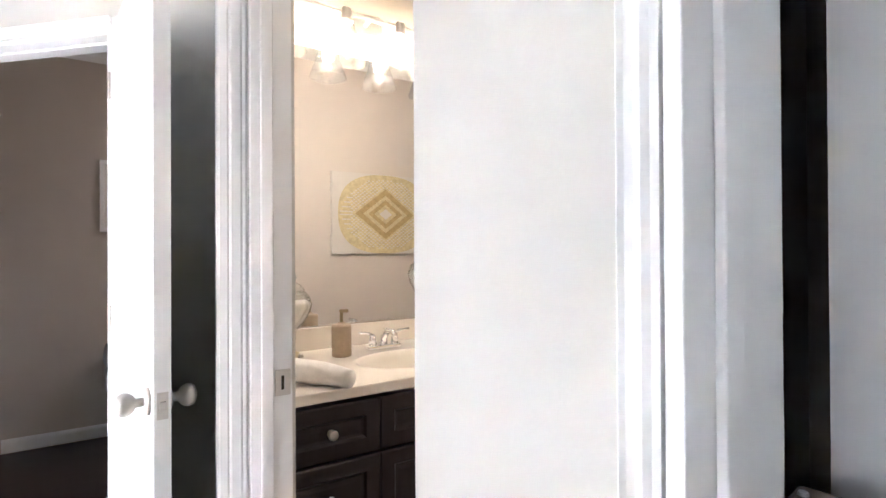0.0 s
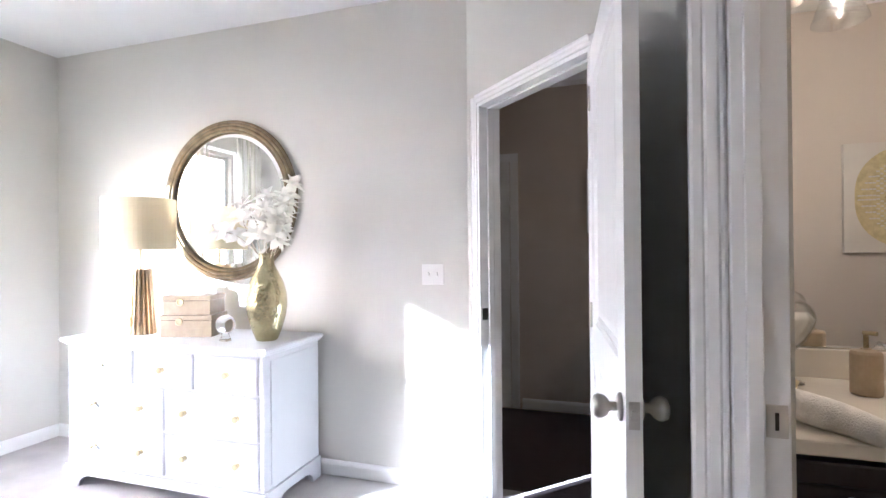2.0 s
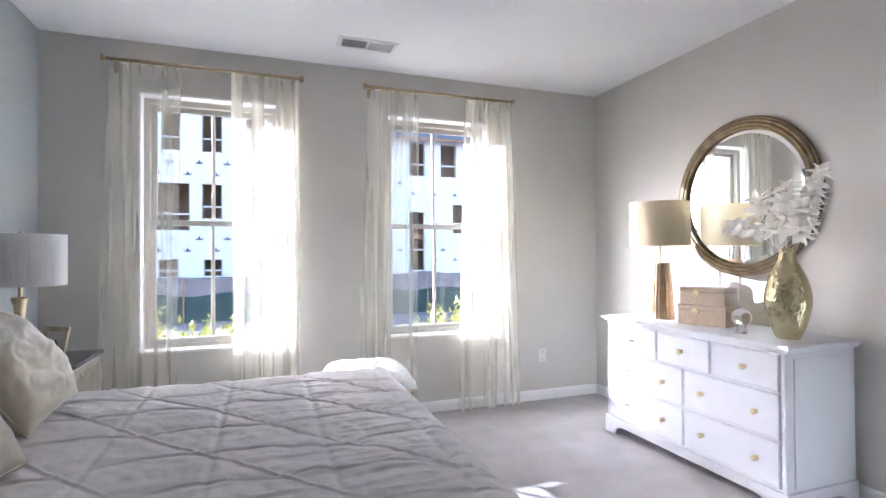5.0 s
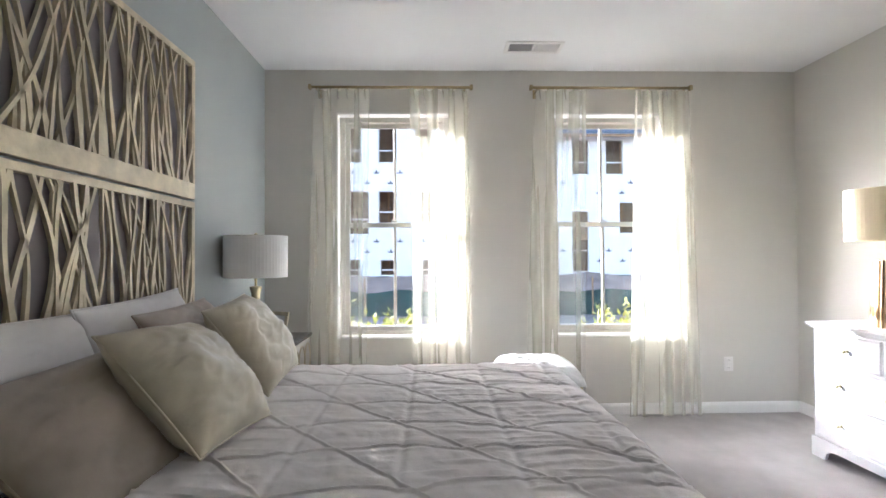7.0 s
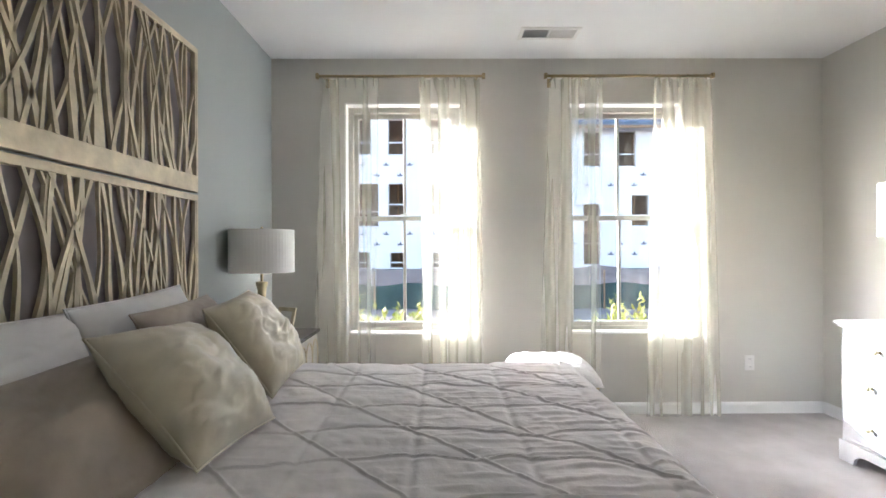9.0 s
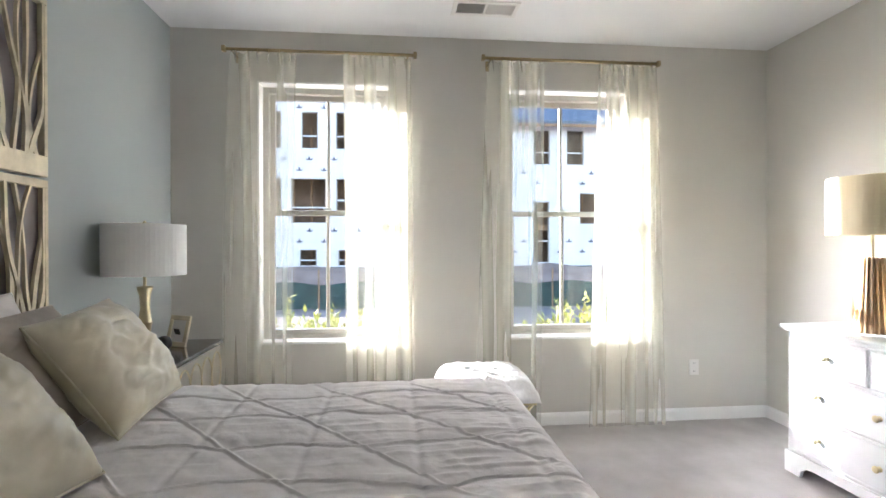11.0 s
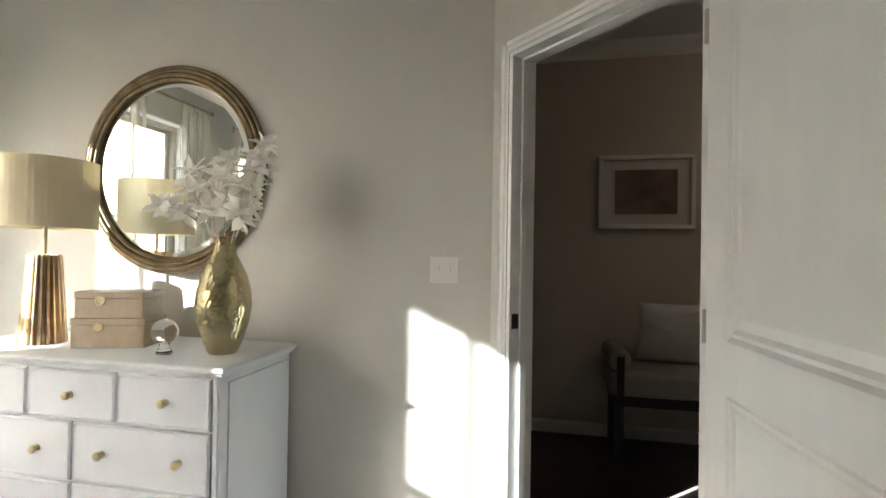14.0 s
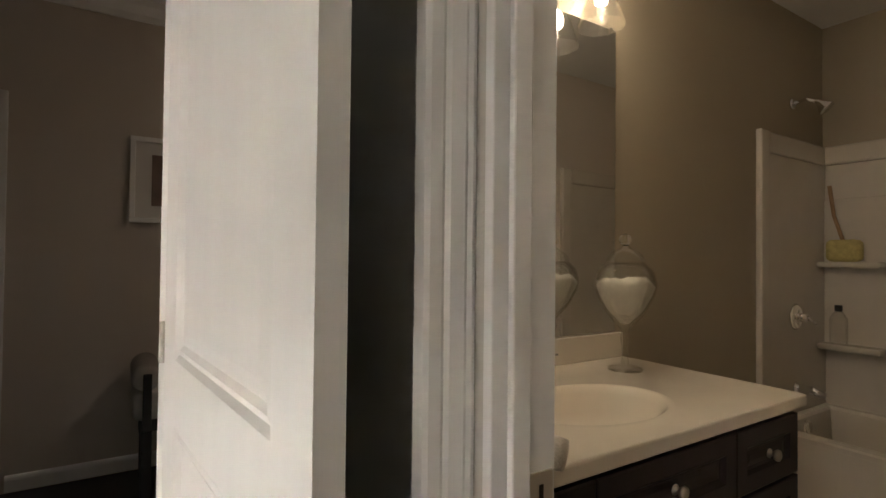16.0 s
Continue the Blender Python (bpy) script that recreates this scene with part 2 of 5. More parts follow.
def tube(points, radius, segs=10, bm=None, closed=False):
    """A round bar along points; radius is one number or one per point."""
    bm = bm or bmesh.new()
    pts = [Vector(p) for p in points]
    rad = radius if isinstance(radius, (list, tuple)) else [radius] * len(pts)
    rings, side = [], None
    for i, p in enumerate(pts):
        a = pts[i - 1] if (i or closed) else p
        b = pts[(i + 1) % len(pts)] if (closed or i + 1 < len(pts)) else p
        d = (b - a).normalized()
        if side is None:
            side = d.orthogonal().normalized()
        side = (side - d * side.dot(d)).normalized()
        up = d.cross(side)
        rings.append([bm.verts.new(p + rad[i] * (math.cos(2 * math.pi * k / segs) * side + math.sin(2 * math.pi * k / segs) * up)) for k in range(segs)])
    for a, b in list(zip(rings, rings[1:])) + ([(rings[-1], rings[0])] if closed else []):
        for k in range(segs):
            j = (k + 1) % segs
            bm.faces.new((a[k], a[j], b[j], b[k]))
    if not closed:
        bm.faces.new(rings[0][::-1]), bm.faces.new(rings[-1])
    bmesh.ops.recalc_face_normals(bm, faces=bm.faces)
    return bm


def extrude_profile(profile, length, m):
    """A moulding: (u, v) outline in the local x-z plane, run along local y."""
    bm = bmesh.new()
    a = [bm.verts.new((u, 0, v)) for u, v in profile]
    b = [bm.verts.new((u, length, v)) for u, v in profile]
    n = len(a)
    for i in range(n):
        bm.faces.new((a[i], a[(i + 1) % n], b[(i + 1) % n], b[i]))
    bm.faces.new(a[::-1]), bm.faces.new(b)
    bmesh.ops.recalc_face_normals(bm, faces=bm.faces)
    bm.transform(m)
    return bm


def mesh(name, bm, mat, smooth=False):
    me = bpy.data.meshes.new(name)
    bm.to_mesh(me)
    bm.free()
    me.materials.append(mat)
    if smooth:
        for p in me.polygons:
            p.use_smooth = True
    return me


def part(name, bm, mat, parent, label="", smooth=False):
    ob = new(name, mesh(name, bm, mat, smooth))
    ob.parent = parent
    if label:
        tagged(ob, label)
    return ob


def solid(name, bm, mat, label, category, group="", kind="", smooth=False):
    return tagged(new(name, mesh(name, bm, mat, smooth)), label, category, group, kind)


def thing(name, label, category, group="", kind=""):
    return tagged(new(name), label, category, group, kind)


# ---- shell: bedroom ----
H = 2.70
XW, YN, YS, XE = -3.90, 3.00, -1.192, 2.6
W1, W2 = (-0.640, 0.250), (1.040, 1.930)
SILL, HEAD = 0.625, 2.366
HALF = math.sqrt(0.5)
# frame of the diagonal wall: local x runs along the wall from the dresser wall, local y goes through it to the hall
CORNER = Vector((-0.87, 3.0, 0))
DIAG = Matrix(((HALF, HALF, 0, CORNER.x), (-HALF, HALF, 0, CORNER.y), (0, 0, 1, 0), (0, 0, 0, 1)))
D0, D1, DOOR_H = 0.107, 0.912, 2.045

solid("floor", box(-4.1, 0.2, -1.4, 3.1, -0.12, 0.0), CARPET, "pale grey cut-pile carpet floor", "floor", kind="structure")
bm = bmesh.new()
ys = [YS - 0.2, *W1, *W2, YN + 0.2]
for a, b in ((ys[0], ys[1]), (ys[2], ys[3]), (ys[4], ys[5])):
    bx(bm, XW - 0.22, XW, a, b, -0.3, H + 0.1)
for a, b in (W1, W2):
    bx(bm, XW - 0.22, XW, a, b, -0.3, SILL - 0.02)
    bx(bm, XW - 0.22, XW, a, b, HEAD, H + 0.1)
solid("wall_west", bm, PAINT, "greige painted wall with two windows", "wall", kind="structure")
solid("wall_south", box(XW, XE, YS - 0.15, YS, -0.1, H), PAINT_ACCENT, "blue-grey painted accent wall behind the bed", "wall", kind="structure")
solid("wall_north", box(XW, -0.87, YN, YN + 0.12, -0.1, H), PAINT, "greige painted wall behind the dresser", "wall", kind="structure")
bm = bmesh.new()
bx(bm, 0.0, D0, 0, 0.12, -0.1, H)
bx(bm, D0, D1, 0, 0.12, DOOR_H, H)
bx(bm, D1, 1.33, 0, 0.12, -0.1, H)
bm.transform(DIAG)
solid("wall_diagonal", bm, PAINT, "greige painted angled wall with the hall doorway", "wall", kind="structure")
solid("ceiling", box(-4.1, 3.6, -1.4, 5.0, H, H + 0.1), CEIL, "flat white ceiling", "ceiling", kind="structure")
# bathroom wall, doorway side, and the wall with the closet doorway
BX, BJ, BTOP = 0.06, 1.575, 2.045
bm = bmesh.new()
bx(bm, BX, BX + 0.11, BJ, 2.10, -0.1, H)
bx(bm, BX, BX + 0.11, 1.03, BJ, BTOP, H)
solid("wall_bath", bm, PAINT, "greige painted wall beside the bathroom doorway", "wall", kind="structure")
NX, ET = 0.195, 0.18
bm = box(NX, NX + ET, 0.56, 1.042, -0.1, H)
es = [e for e in bm.edges if abs(e.verts[0].co.x - e.verts[1].co.x) < 1e-6 and abs(e.verts[0].co.y - e.verts[1].co.y) < 1e-6 and e.verts[0].co.y > 1.0]
bmesh.ops.bevel(bm, geom=es, offset=0.05, segments=8, profile=0.5, affect="EDGES")
bx(bm, NX, NX + ET, -0.25, 0.56, BTOP, H)
bx(bm, NX, NX + ET, YS, -0.25, -0.1, H)
solid("wall_east", bm, PAINT, "pale painted wall with a rounded corner bead", "wall", kind="structure")

# closet behind the east wall, hall and bathroom shells
solid("closet_floor", box(0.2, 1.6, YS, 0.93, -0.12, -0.004), CARPET, "carpet floor of a dark closet", "floor", kind="structure")
bm = bmesh.new()
bx(bm, 1.5, 1.6, YS, 0.93, -0.1, H)
bx(bm, NX + ET, 3.5, 0.93, 1.03, -0.1, H)
solid("wall_closet", bm, PAINT_HALL, "taupe painted closet walls", "wall", kind="structure")
HY = 4.51
solid("hall_floor", box(-3.2, 2.4, 2.10, 5.0, -0.12, -0.002, m=Matrix.Translation((0, 0, -0.004))), DARK_WOOD, "dark stained hall floor boards", "floor", kind="structure")
bm = bmesh.new()
bx(bm, -3.2, 2.4, HY, HY + 0.12, -0.1, H)
bx(bm, -3.2, -3.1, 3.12, HY, -0.1, H)
bx(bm, 2.3, 2.4, 2.60, HY, -0.1, H)
solid("wall_hall", bm, PAINT_HALL, "taupe painted hall walls in shadow", "wall", kind="structure")
BY = 2.48
solid("bath_floor", box(BX + 0.02, 3.4, 1.03, BY + 0.1, -0.12, 0.002), BATH_TILE, "beige vinyl bathroom floor", "floor", kind="structure")
bm = bmesh.new()
bx(bm, BX, 3.5, BY, BY + 0.12, -0.1, H)
bx(bm, 3.37, 3.5, 1.03, BY, -0.1, H)
solid("wall_bathroom", bm, PAINT_BATH, "warm taupe painted bathroom walls", "wall", kind="structure")

# ---- trim ----
BASE = [(0, 0), (0.014, 0), (0.014, 0.062), (0.011, 0.074), (0.006, 0.082), (0, 0.086)]
def baseboard(x0, y0, x1, y1):
    """Baseboard whose face looks to the left of the way from the first point to the second."""
    d = Vector((x1 - x0, y1 - y0, 0))
    n = Vector((-d.y, d.x, 0)).normalized()
    dn = d.normalized()
    m = Matrix(((n.x, dn.x, 0, x0), (n.y, dn.y, 0, y0), (0, 0, 1, 0), (0, 0, 0, 1)))
    return solid("baseboard", extrude_profile(BASE, d.length, m), TRIM, "white painted baseboard", "baseboard", kind="structure")
baseboard(XW, YN - 0.015, XW, YS + 0.015)
baseboard(-0.89, YN, XW, YN)
baseboard(XW, YS, NX, YS)
baseboard(NX, YS, NX, -0.34)
baseboard(NX, 0.68, NX, 1.0)
baseboard(2.3, HY, -0.82, HY)
baseboard(-1.83, HY, -3.1, HY)
E0 = DIAG @ Vector((D1 + 0.075, 0, 0))
E1 = DIAG @ Vector((1.30, 0, 0))
baseboard(E1.x, E1.y, E0.x, E0.y)

CASE = [(0, 0), (0.037, 0), (0.037, 0.019), (0.034, 0.021), (0.030, 0.016), (0.022, 0.013), (0.014, 0.014), (0.008, 0.008), (0, 0.006)]
def casing_set(name, m, x0, x1, top, depth, label, sides=(True, True), stop=True):
    """Casing, jamb and stop of a doorway in the local frame m: x along the wall, y through it, the room on the -y side."""
    t = thing(name, label, "doorway", kind="structure")
    def run(length, mat4, nm="casing"):
        part(nm, extrude_profile([(u, v) for u, v in CASE], length, m @ mat4), TRIM, t)
    # profile u: away from the opening, v: out of the wall
    if sides[0]:
        run(top + 0.037, Matrix(((-1, 0, 0, x0 - 0.006), (0, 0, -1, 0), (0, 1, 0, 0), (0, 0, 0, 1))))
    if sides[1]:
        run(top + 0.037, Matrix(((1, 0, 0, x1 + 0.006), (0, 0, -1, 0), (0, 1, 0, 0), (0, 0, 0, 1))))
    run(x1 - x0 + 0.012, Matrix(((0, 1, 0, x0 - 0.006), (0, 0, -1, 0), (1, 0, 0, top + 0.006), (0, 0, 0, 1))), "head_casing")
    if sides[0]:
        part("jamb", box(x0 - 0.004, x0 + 0.015, -0.004, depth + 0.004, 0, top, 0.002, m=m), TRIM, t)
    if sides[1]:
        part("jamb", box(x1 - 0.015, x1 + 0.004, -0.004, depth + 0.004, 0, top, 0.002, m=m), TRIM, t)
    part("head_jamb", box(x0 - 0.004, x1 + 0.004, -0.004, depth + 0.004, top - 0.015, top + 0.004, 0.002, m=m), TRIM, t)
    if stop:
        if sides[0]:
            part("door_stop", box(x0 + 0.015, x0 + 0.026, 0.045, 0.08, 0, top - 0.015, 0.003, m=m), TRIM, t)
        part("head_stop", box(x0 + 0.02, x1 - 0.02, 0.045, 0.08, top - 0.026, top - 0.0148, 0.003, m=m), TRIM, t)
    return t
hall_doorway = casing_set("door_frame_1", DIAG, D0, D1, DOOR_H, 0.12, "white painted casing of the hall doorway")
part("strike_plate", box(D0 + 0.014, D0 + 0.018, 0.008, 0.042, 0.935, 0.995, 0.001, m=DIAG), DARK_METAL, hall_doorway, "dark metal strike plate")
# bathroom doorway: the far jamb faces the room, the casing wraps the wall's end
bath_doorway = thing("door_frame_2", "white painted casing and jamb of the bathroom doorway", "doorway", kind="structure")
part("casing", extrude_profile([(0.0, 0.0), (0.0, 0.022), (0.006, 0.026), (0.022, 0.026), (0.027, 0.0235), (0.032, 0.029), (0.052, 0.029), (0.058, 0.0255), (0.064, 0.028), (0.07, 0.026), (0.07, 0.0)], BTOP + 0.06,
     Matrix(((1, 0, 0, -0.012), (0, 0, -1, BJ + 0.045), (0, 1, 0, 0), (0, 0, 0, 1)))), TRIM, bath_doorway)
part("jamb", box(BX - 0.003, BX + 0.098, BJ - 0.016, BJ + 0.001, 0, BTOP, 0.002), TRIM, bath_doorway)
part("door_stop", box(BX + 0.02, BX + 0.05, BJ - 0.026, BJ - 0.0155, 0, BTOP - 0.016, 0.003), TRIM, bath_doorway)
part("head_jamb", box(BX - 0.003, BX + 0.098, 1.03, BJ, BTOP - 0.016, BTOP + 0.001, 0.002), TRIM, bath_doorway)
part("strike_plate", box(BX + 0.054, BX + 0.092, BJ - 0.019, BJ - 0.0155, 0.915, 0.98, 0.001), NICKEL, bath_doorway, "satin nickel strike plate")
part("strike_hole", box(BX + 0.069, BX + 0.076, BJ - 0.0195, BJ - 0.0165, 0.93, 0.965), DARK_METAL, bath_doorway)
EAST = Matrix(((0, 1, 0, NX), (-1, 0, 0, 0), (0, 0, 1, 0), (0, 0, 0, 1)))
casing_set("door_frame_3", EAST, -0.55, 0.25, BTOP, ET, "white painted casing of the closet doorway")

def knob(parent, x, z, side, m, face):
    """A round knob with its rose on a door's face at local y = face; side is -1 or 1."""
    t = pose(x, face, z, 90 if side < 0 else -90)
    part("rose", lathe([(0, 0), (0.032, 0), (0.032, 0.006), (0.022, 0.011), (0, 0.011)], 28, m=m @ t), NICKEL, parent, "satin nickel rose", True)
    return part("knob", lathe([(0.011, 0.008), (0.011, 0.026), (0.020, 0.032), (0.0265, 0.042), (0.0275, 0.052), (0.023, 0.062), (0.010, 0.067), (0, 0.068)], 28, m=m @ t), NICKEL, parent, "satin nickel door knob", True)

def panel_door(name, label, m, width, height, knob_z=0.93, knobs=True):
    """Two-panel moulded door leaf: local x from the hinge, thickness 0 to 0.035 in local y."""
    d = thing(name, label, "door", kind="structure")
    T = 0.035
    st, top, mid, bot = 0.115, 0.12, 0.13, 0.22
    z_mid = 0.90
    holes = [(z_mid + mid, height - top), (0.01 + bot, z_mid)]
    bm = bmesh.new()
    bx(bm, 0, st, 0, T, 0.01, height), bx(bm, width - st, width, 0, T, 0.01, height)
    bx(bm, st, width - st, 0, T, height - top, height), bx(bm, st, width - st, 0, T, z_mid, z_mid + mid), bx(bm, st, width - st, 0, T, 0.01, 0.01 + bot)
    bm.transform(m)
    part("leaf", bm, DOOR_WHITE, d)
    for z0, z1 in holes:
        bm = bmesh.new()
        for s, y0 in ((1, 0.0), (-1, T)):
            steps = [(0.0, 0.0), (0.012, 0.006), (0.022, 0.004), (0.034, 0.009), (0.060, 0.005)]
            loops = []
            for o, dep in steps:
                y = y0 + s * dep
                loops.append([bm.verts.new((x, y, z)) for x, z in ((st + o, z0 + o), (width - st - o, z0 + o), (width - st - o, z1 - o), (st + o, z1 - o))])
            for a, b in zip(loops, loops[1:]):
                for i in range(4):
                    bm.faces.new((a[i], a[(i + 1) % 4], b[(i + 1) % 4], b[i]))
            bm.faces.new(loops[-1])
        bmesh.ops.recalc_face_normals(bm, faces=bm.faces)
        bm.transform(m)
        part("panel", bm, DOOR_WHITE, d)
    if knobs:
        knob(d, width - 0.062, knob_z, -1, m, 0.0)
        knob(d, width - 0.062, knob_z, 1, m, T)
        part("latch_plate", box(width - 0.001, width + 0.002, 0.006, 0.029, knob_z - 0.03, knob_z + 0.03, m=m), NICKEL, d, "satin nickel latch plate")
        part("latch_bolt", box(width, width + 0.009, 0.011, 0.024, knob_z - 0.011, knob_z + 0.011, 0.002, m=m), NICKEL, d)
    for hz in (0.22, 1.05, 1.85):
        part("hinge", tube([m @ Vector((-0.004, -0.004, hz - 0.045)), m @ Vector((-0.004, -0.004, hz + 0.045))], 0.006, 8), NICKEL, d)
    return d
def along(x0, y0, x1, y1):
    """A door's frame: local x from the first point to the second, local y to its left."""
    d = Vector((x1 - x0, y1 - y0, 0)).normalized()
    return Matrix(((d.x, -d.y, 0, x0), (d.y, d.x, 0, y0), (0, 0, 1, 0), (0, 0, 0, 1)))
panel_door("door_1", "white two-panel hall door standing wide open", along(-0.228, 2.345, -0.147, 1.572), 0.778, 2.02)
panel_door("door_2", "white closet door standing slightly ajar", along(0.395, -0.22, 0.59, 0.55), 0.79, 2.02, knobs=False)

# ---- windows ----
def window(name, y0, y1, label):
    w = thing(name, label, "window", kind="structure")
    x1, x0 = XW - 0.10, XW - 0.18
    for s, (a, b) in enumerate(((y0, y0 + 0.05), (y1 - 0.05, y1))):
        part("frame_side", box(x0, x1, a, b, SILL, HEAD, 0.004), VINYL_FRAME, w)
    part("frame_head", box(x0, x1, y0 + 0.05, y1 - 0.05, HEAD - 0.05, HEAD, 0.004), VINYL_FRAME, w)
    part("frame_foot", box(x0, x1, y0 + 0.05, y1 - 0.05, SILL, SILL + 0.03, 0.004), VINYL_FRAME, w)
    mid, c = 1.495, (y0 + y1) / 2
    for k, (z0, z1, dx) in enumerate(((SILL + 0.03, mid + 0.018, 0.0), (mid - 0.018, HEAD - 0.05, -0.035))):
        sx0, sx1 = x0 + 0.040 + dx, x0 + 0.072 + dx
        sash = part("sash", box(sx0, sx1, y0 + 0.05, y0 + 0.085, z0, z1, 0.003), VINYL_FRAME, w, "painted sash")
        part("stile", box(sx0, sx1, y1 - 0.085, y1 - 0.05, z0, z1, 0.003), VINYL_FRAME, sash)
        part("rail", box(sx0, sx1, y0 + 0.085, y1 - 0.085, z0, z0 + 0.034, 0.003), VINYL_FRAME, sash)
        part("rail", box(sx0, sx1, y0 + 0.085, y1 - 0.085, z1 - 0.036, z1, 0.003), VINYL_FRAME, sash)
        part("muntin", box(sx0 + 0.006, sx1 - 0.002, c - 0.012, c + 0.012, z0 + 0.04, z1 - 0.036, 0.003), VINYL_FRAME, sash)
        for a, b in ((y0 + 0.085, c - 0.012), (c + 0.012, y1 - 0.085)):
            p = part("pane", box(sx0 + 0.012, sx0 + 0.016, a, b, z0 + 0.04, z1 - 0.036), PANE, sash)
            p.visible_shadow = False
    part("latch", box(x1 - 0.012, x1 + 0.006, c - 0.03, c + 0.03, mid + 0.02, mid + 0.035, 0.003), VINYL_FRAME, w)
    part("sill", box(XW - 0.10, XW + 0.012, y0 + 0.0, y1 - 0.0, SILL - 0.018, SILL, 0.004), TRIM, w, "white painted window stool")
    for a in (y0, y1 - 0.012):
        part("reveal", box(XW - 0.10, XW + 0.001, a, a + 0.012, SILL, HEAD, 0.001), TRIM, w)
    part("reveal_head", box(XW - 0.10, XW + 0.001, y0 + 0.012, y1 - 0.012, HEAD - 0.012, HEAD, 0.001), TRIM, w)
    return w
window("window_1", *W1, "double-hung window with grey vinyl sashes and a centre bar")
window("window_2", *W2, "double-hung window with grey vinyl sashes and a centre bar")

# ---- bedroom: curtains ----
def curtain_rod(y0, y1):
    r = thing("curtain_rod", "antique brass curtain rod with square end caps", "curtain rod", "curtain rods")
    x, z = XW + 0.118, 2.527
    part("rod", tube([(x, y0, z), (x, y1, z)], 0.0105, 14), BRASS, r, smooth=True)
    for y in (y0, y1):
        part("finial", box(x - 0.019, x + 0.019, y - 0.012, y + 0.012, z - 0.019, z + 0.019, 0.005), BRASS, r)
    for y in (y0 + 0.05, y1 - 0.05):
        part("bracket", tube([(XW, y, z - 0.012), (x, y, z - 0.012)], 0.006, 8), BRASS, r)
        part("bracket_plate", box(XW, XW + 0.006, y - 0.014, y + 0.014, z - 0.05, z + 0.02, 0.002), BRASS, r)
    return r

def curtain(yt0, yt1, yb0, yb1, seed, folds=4):
    """A sheer panel, gathered at the rod and flaring to the floor."""
    rnd = random.Random(seed)
    c = thing("curtain", "ivory sheer curtain panel hanging to the floor", "curtain", "sheer curtains")
    x, zt, zb, nu, nv = XW + 0.118, 2.512, 0.012, 150, 40
    ph = [rnd.uniform(0, 6.28) for _ in range(5)]
    bm = bmesh.new()
    grid = []
    for j in range(nv + 1):
        v = j / nv
        z = zt + (zb - zt) * v
        row = []
        for i in range(nu + 1):
            u = i / nu
            s = v ** 0.8
            y = (yt0 + (yb0 - yt0) * s) * (1 - u) + (yt1 + (yb1 - yt1) * s) * u
            amp = 0.006 + 0.005 * min(1, v * 2.5)
            d = math.sin(u * folds * 6.283 + ph[0] + 0.5 * math.sin(3 * v + ph[1])) + 0.12 * math.sin(u * folds * 2.6 * 3.1 + ph[2] + 1.2 * v) + 0.35 * math.sin(u * 9 + ph[3] - 2 * v)
            row.append(bm.verts.new((x + amp * d - 0.012 * v, y, z + (0.012 * math.sin(u * folds * 6.283) if j == 0 else 0))))
        grid.append(row)
    for a, b in zip(grid, grid[1:]):
        for i in range(nu):
            bm.faces.new((a[i], a[i + 1], b[i + 1], b[i]))
    part("panel", bm, SHEER, c, smooth=True)
    n = 6
    for k in range(n):
        y = yt0 + (yt1 - yt0) * (k + 0.5) / n
        ring = [(x + 0.016 * math.cos(a), y, 2.524 + 0.016 * math.sin(a)) for a in [6.283 * q / 14 for q in range(14)]]
        part("ring", tube(ring, 0.002, 6, closed=True), BRASS, c)
        part("pleat", tube([(x + 0.012, y - 0.004, 2.505), (x + 0.018, y, 2.47), (x + 0.012, y + 0.004, 2.43)], [0.006, 0.007, 0.003], 6), SHEER, c)
    return c

curtain_rod(-0.815, 0.405)
curtain_rod(0.862, 2.095)
curtain(-0.775, -0.365, -0.86, -0.40, 1)
curtain(-0.065, 0.375, -0.05, 0.405, 2, 5)
curtain(0.895, 1.285, 0.80, 1.26, 3)
curtain(1.665, 2.08, 1.60, 2.15, 4, 5)

# ---- bedroom: bed ----
BED = (-2.79, -0.80, -1.13, 0.80)
bed = thing("bed", "made king bed with a pintuck diamond-quilted coverlet", "bed")
x0, x1, y0, y1 = BED
part("mattress", box(x0 + 0.06, x1 - 0.06, y0, y1 - 0.06, 0.34, 0.615, 0.05, 3), PILLOW_WHITE, bed)
part("box_spring", box(x0 + 0.07, x1 - 0.07, y0, y1 - 0.07, 0.14, 0.34, 0.02), PILLOW_WHITE, bed)
for lx in (x0 + 0.15, x1 - 0.15):
    for ly in (y0 + 0.1, y1 - 0.18):
        part("leg", lathe([(0, 0), (0.025, 0), (0.03, 0.14), (0, 0.14)], 14, m=Matrix.Translation((lx, ly, 0))), ESPRESSO, bed)

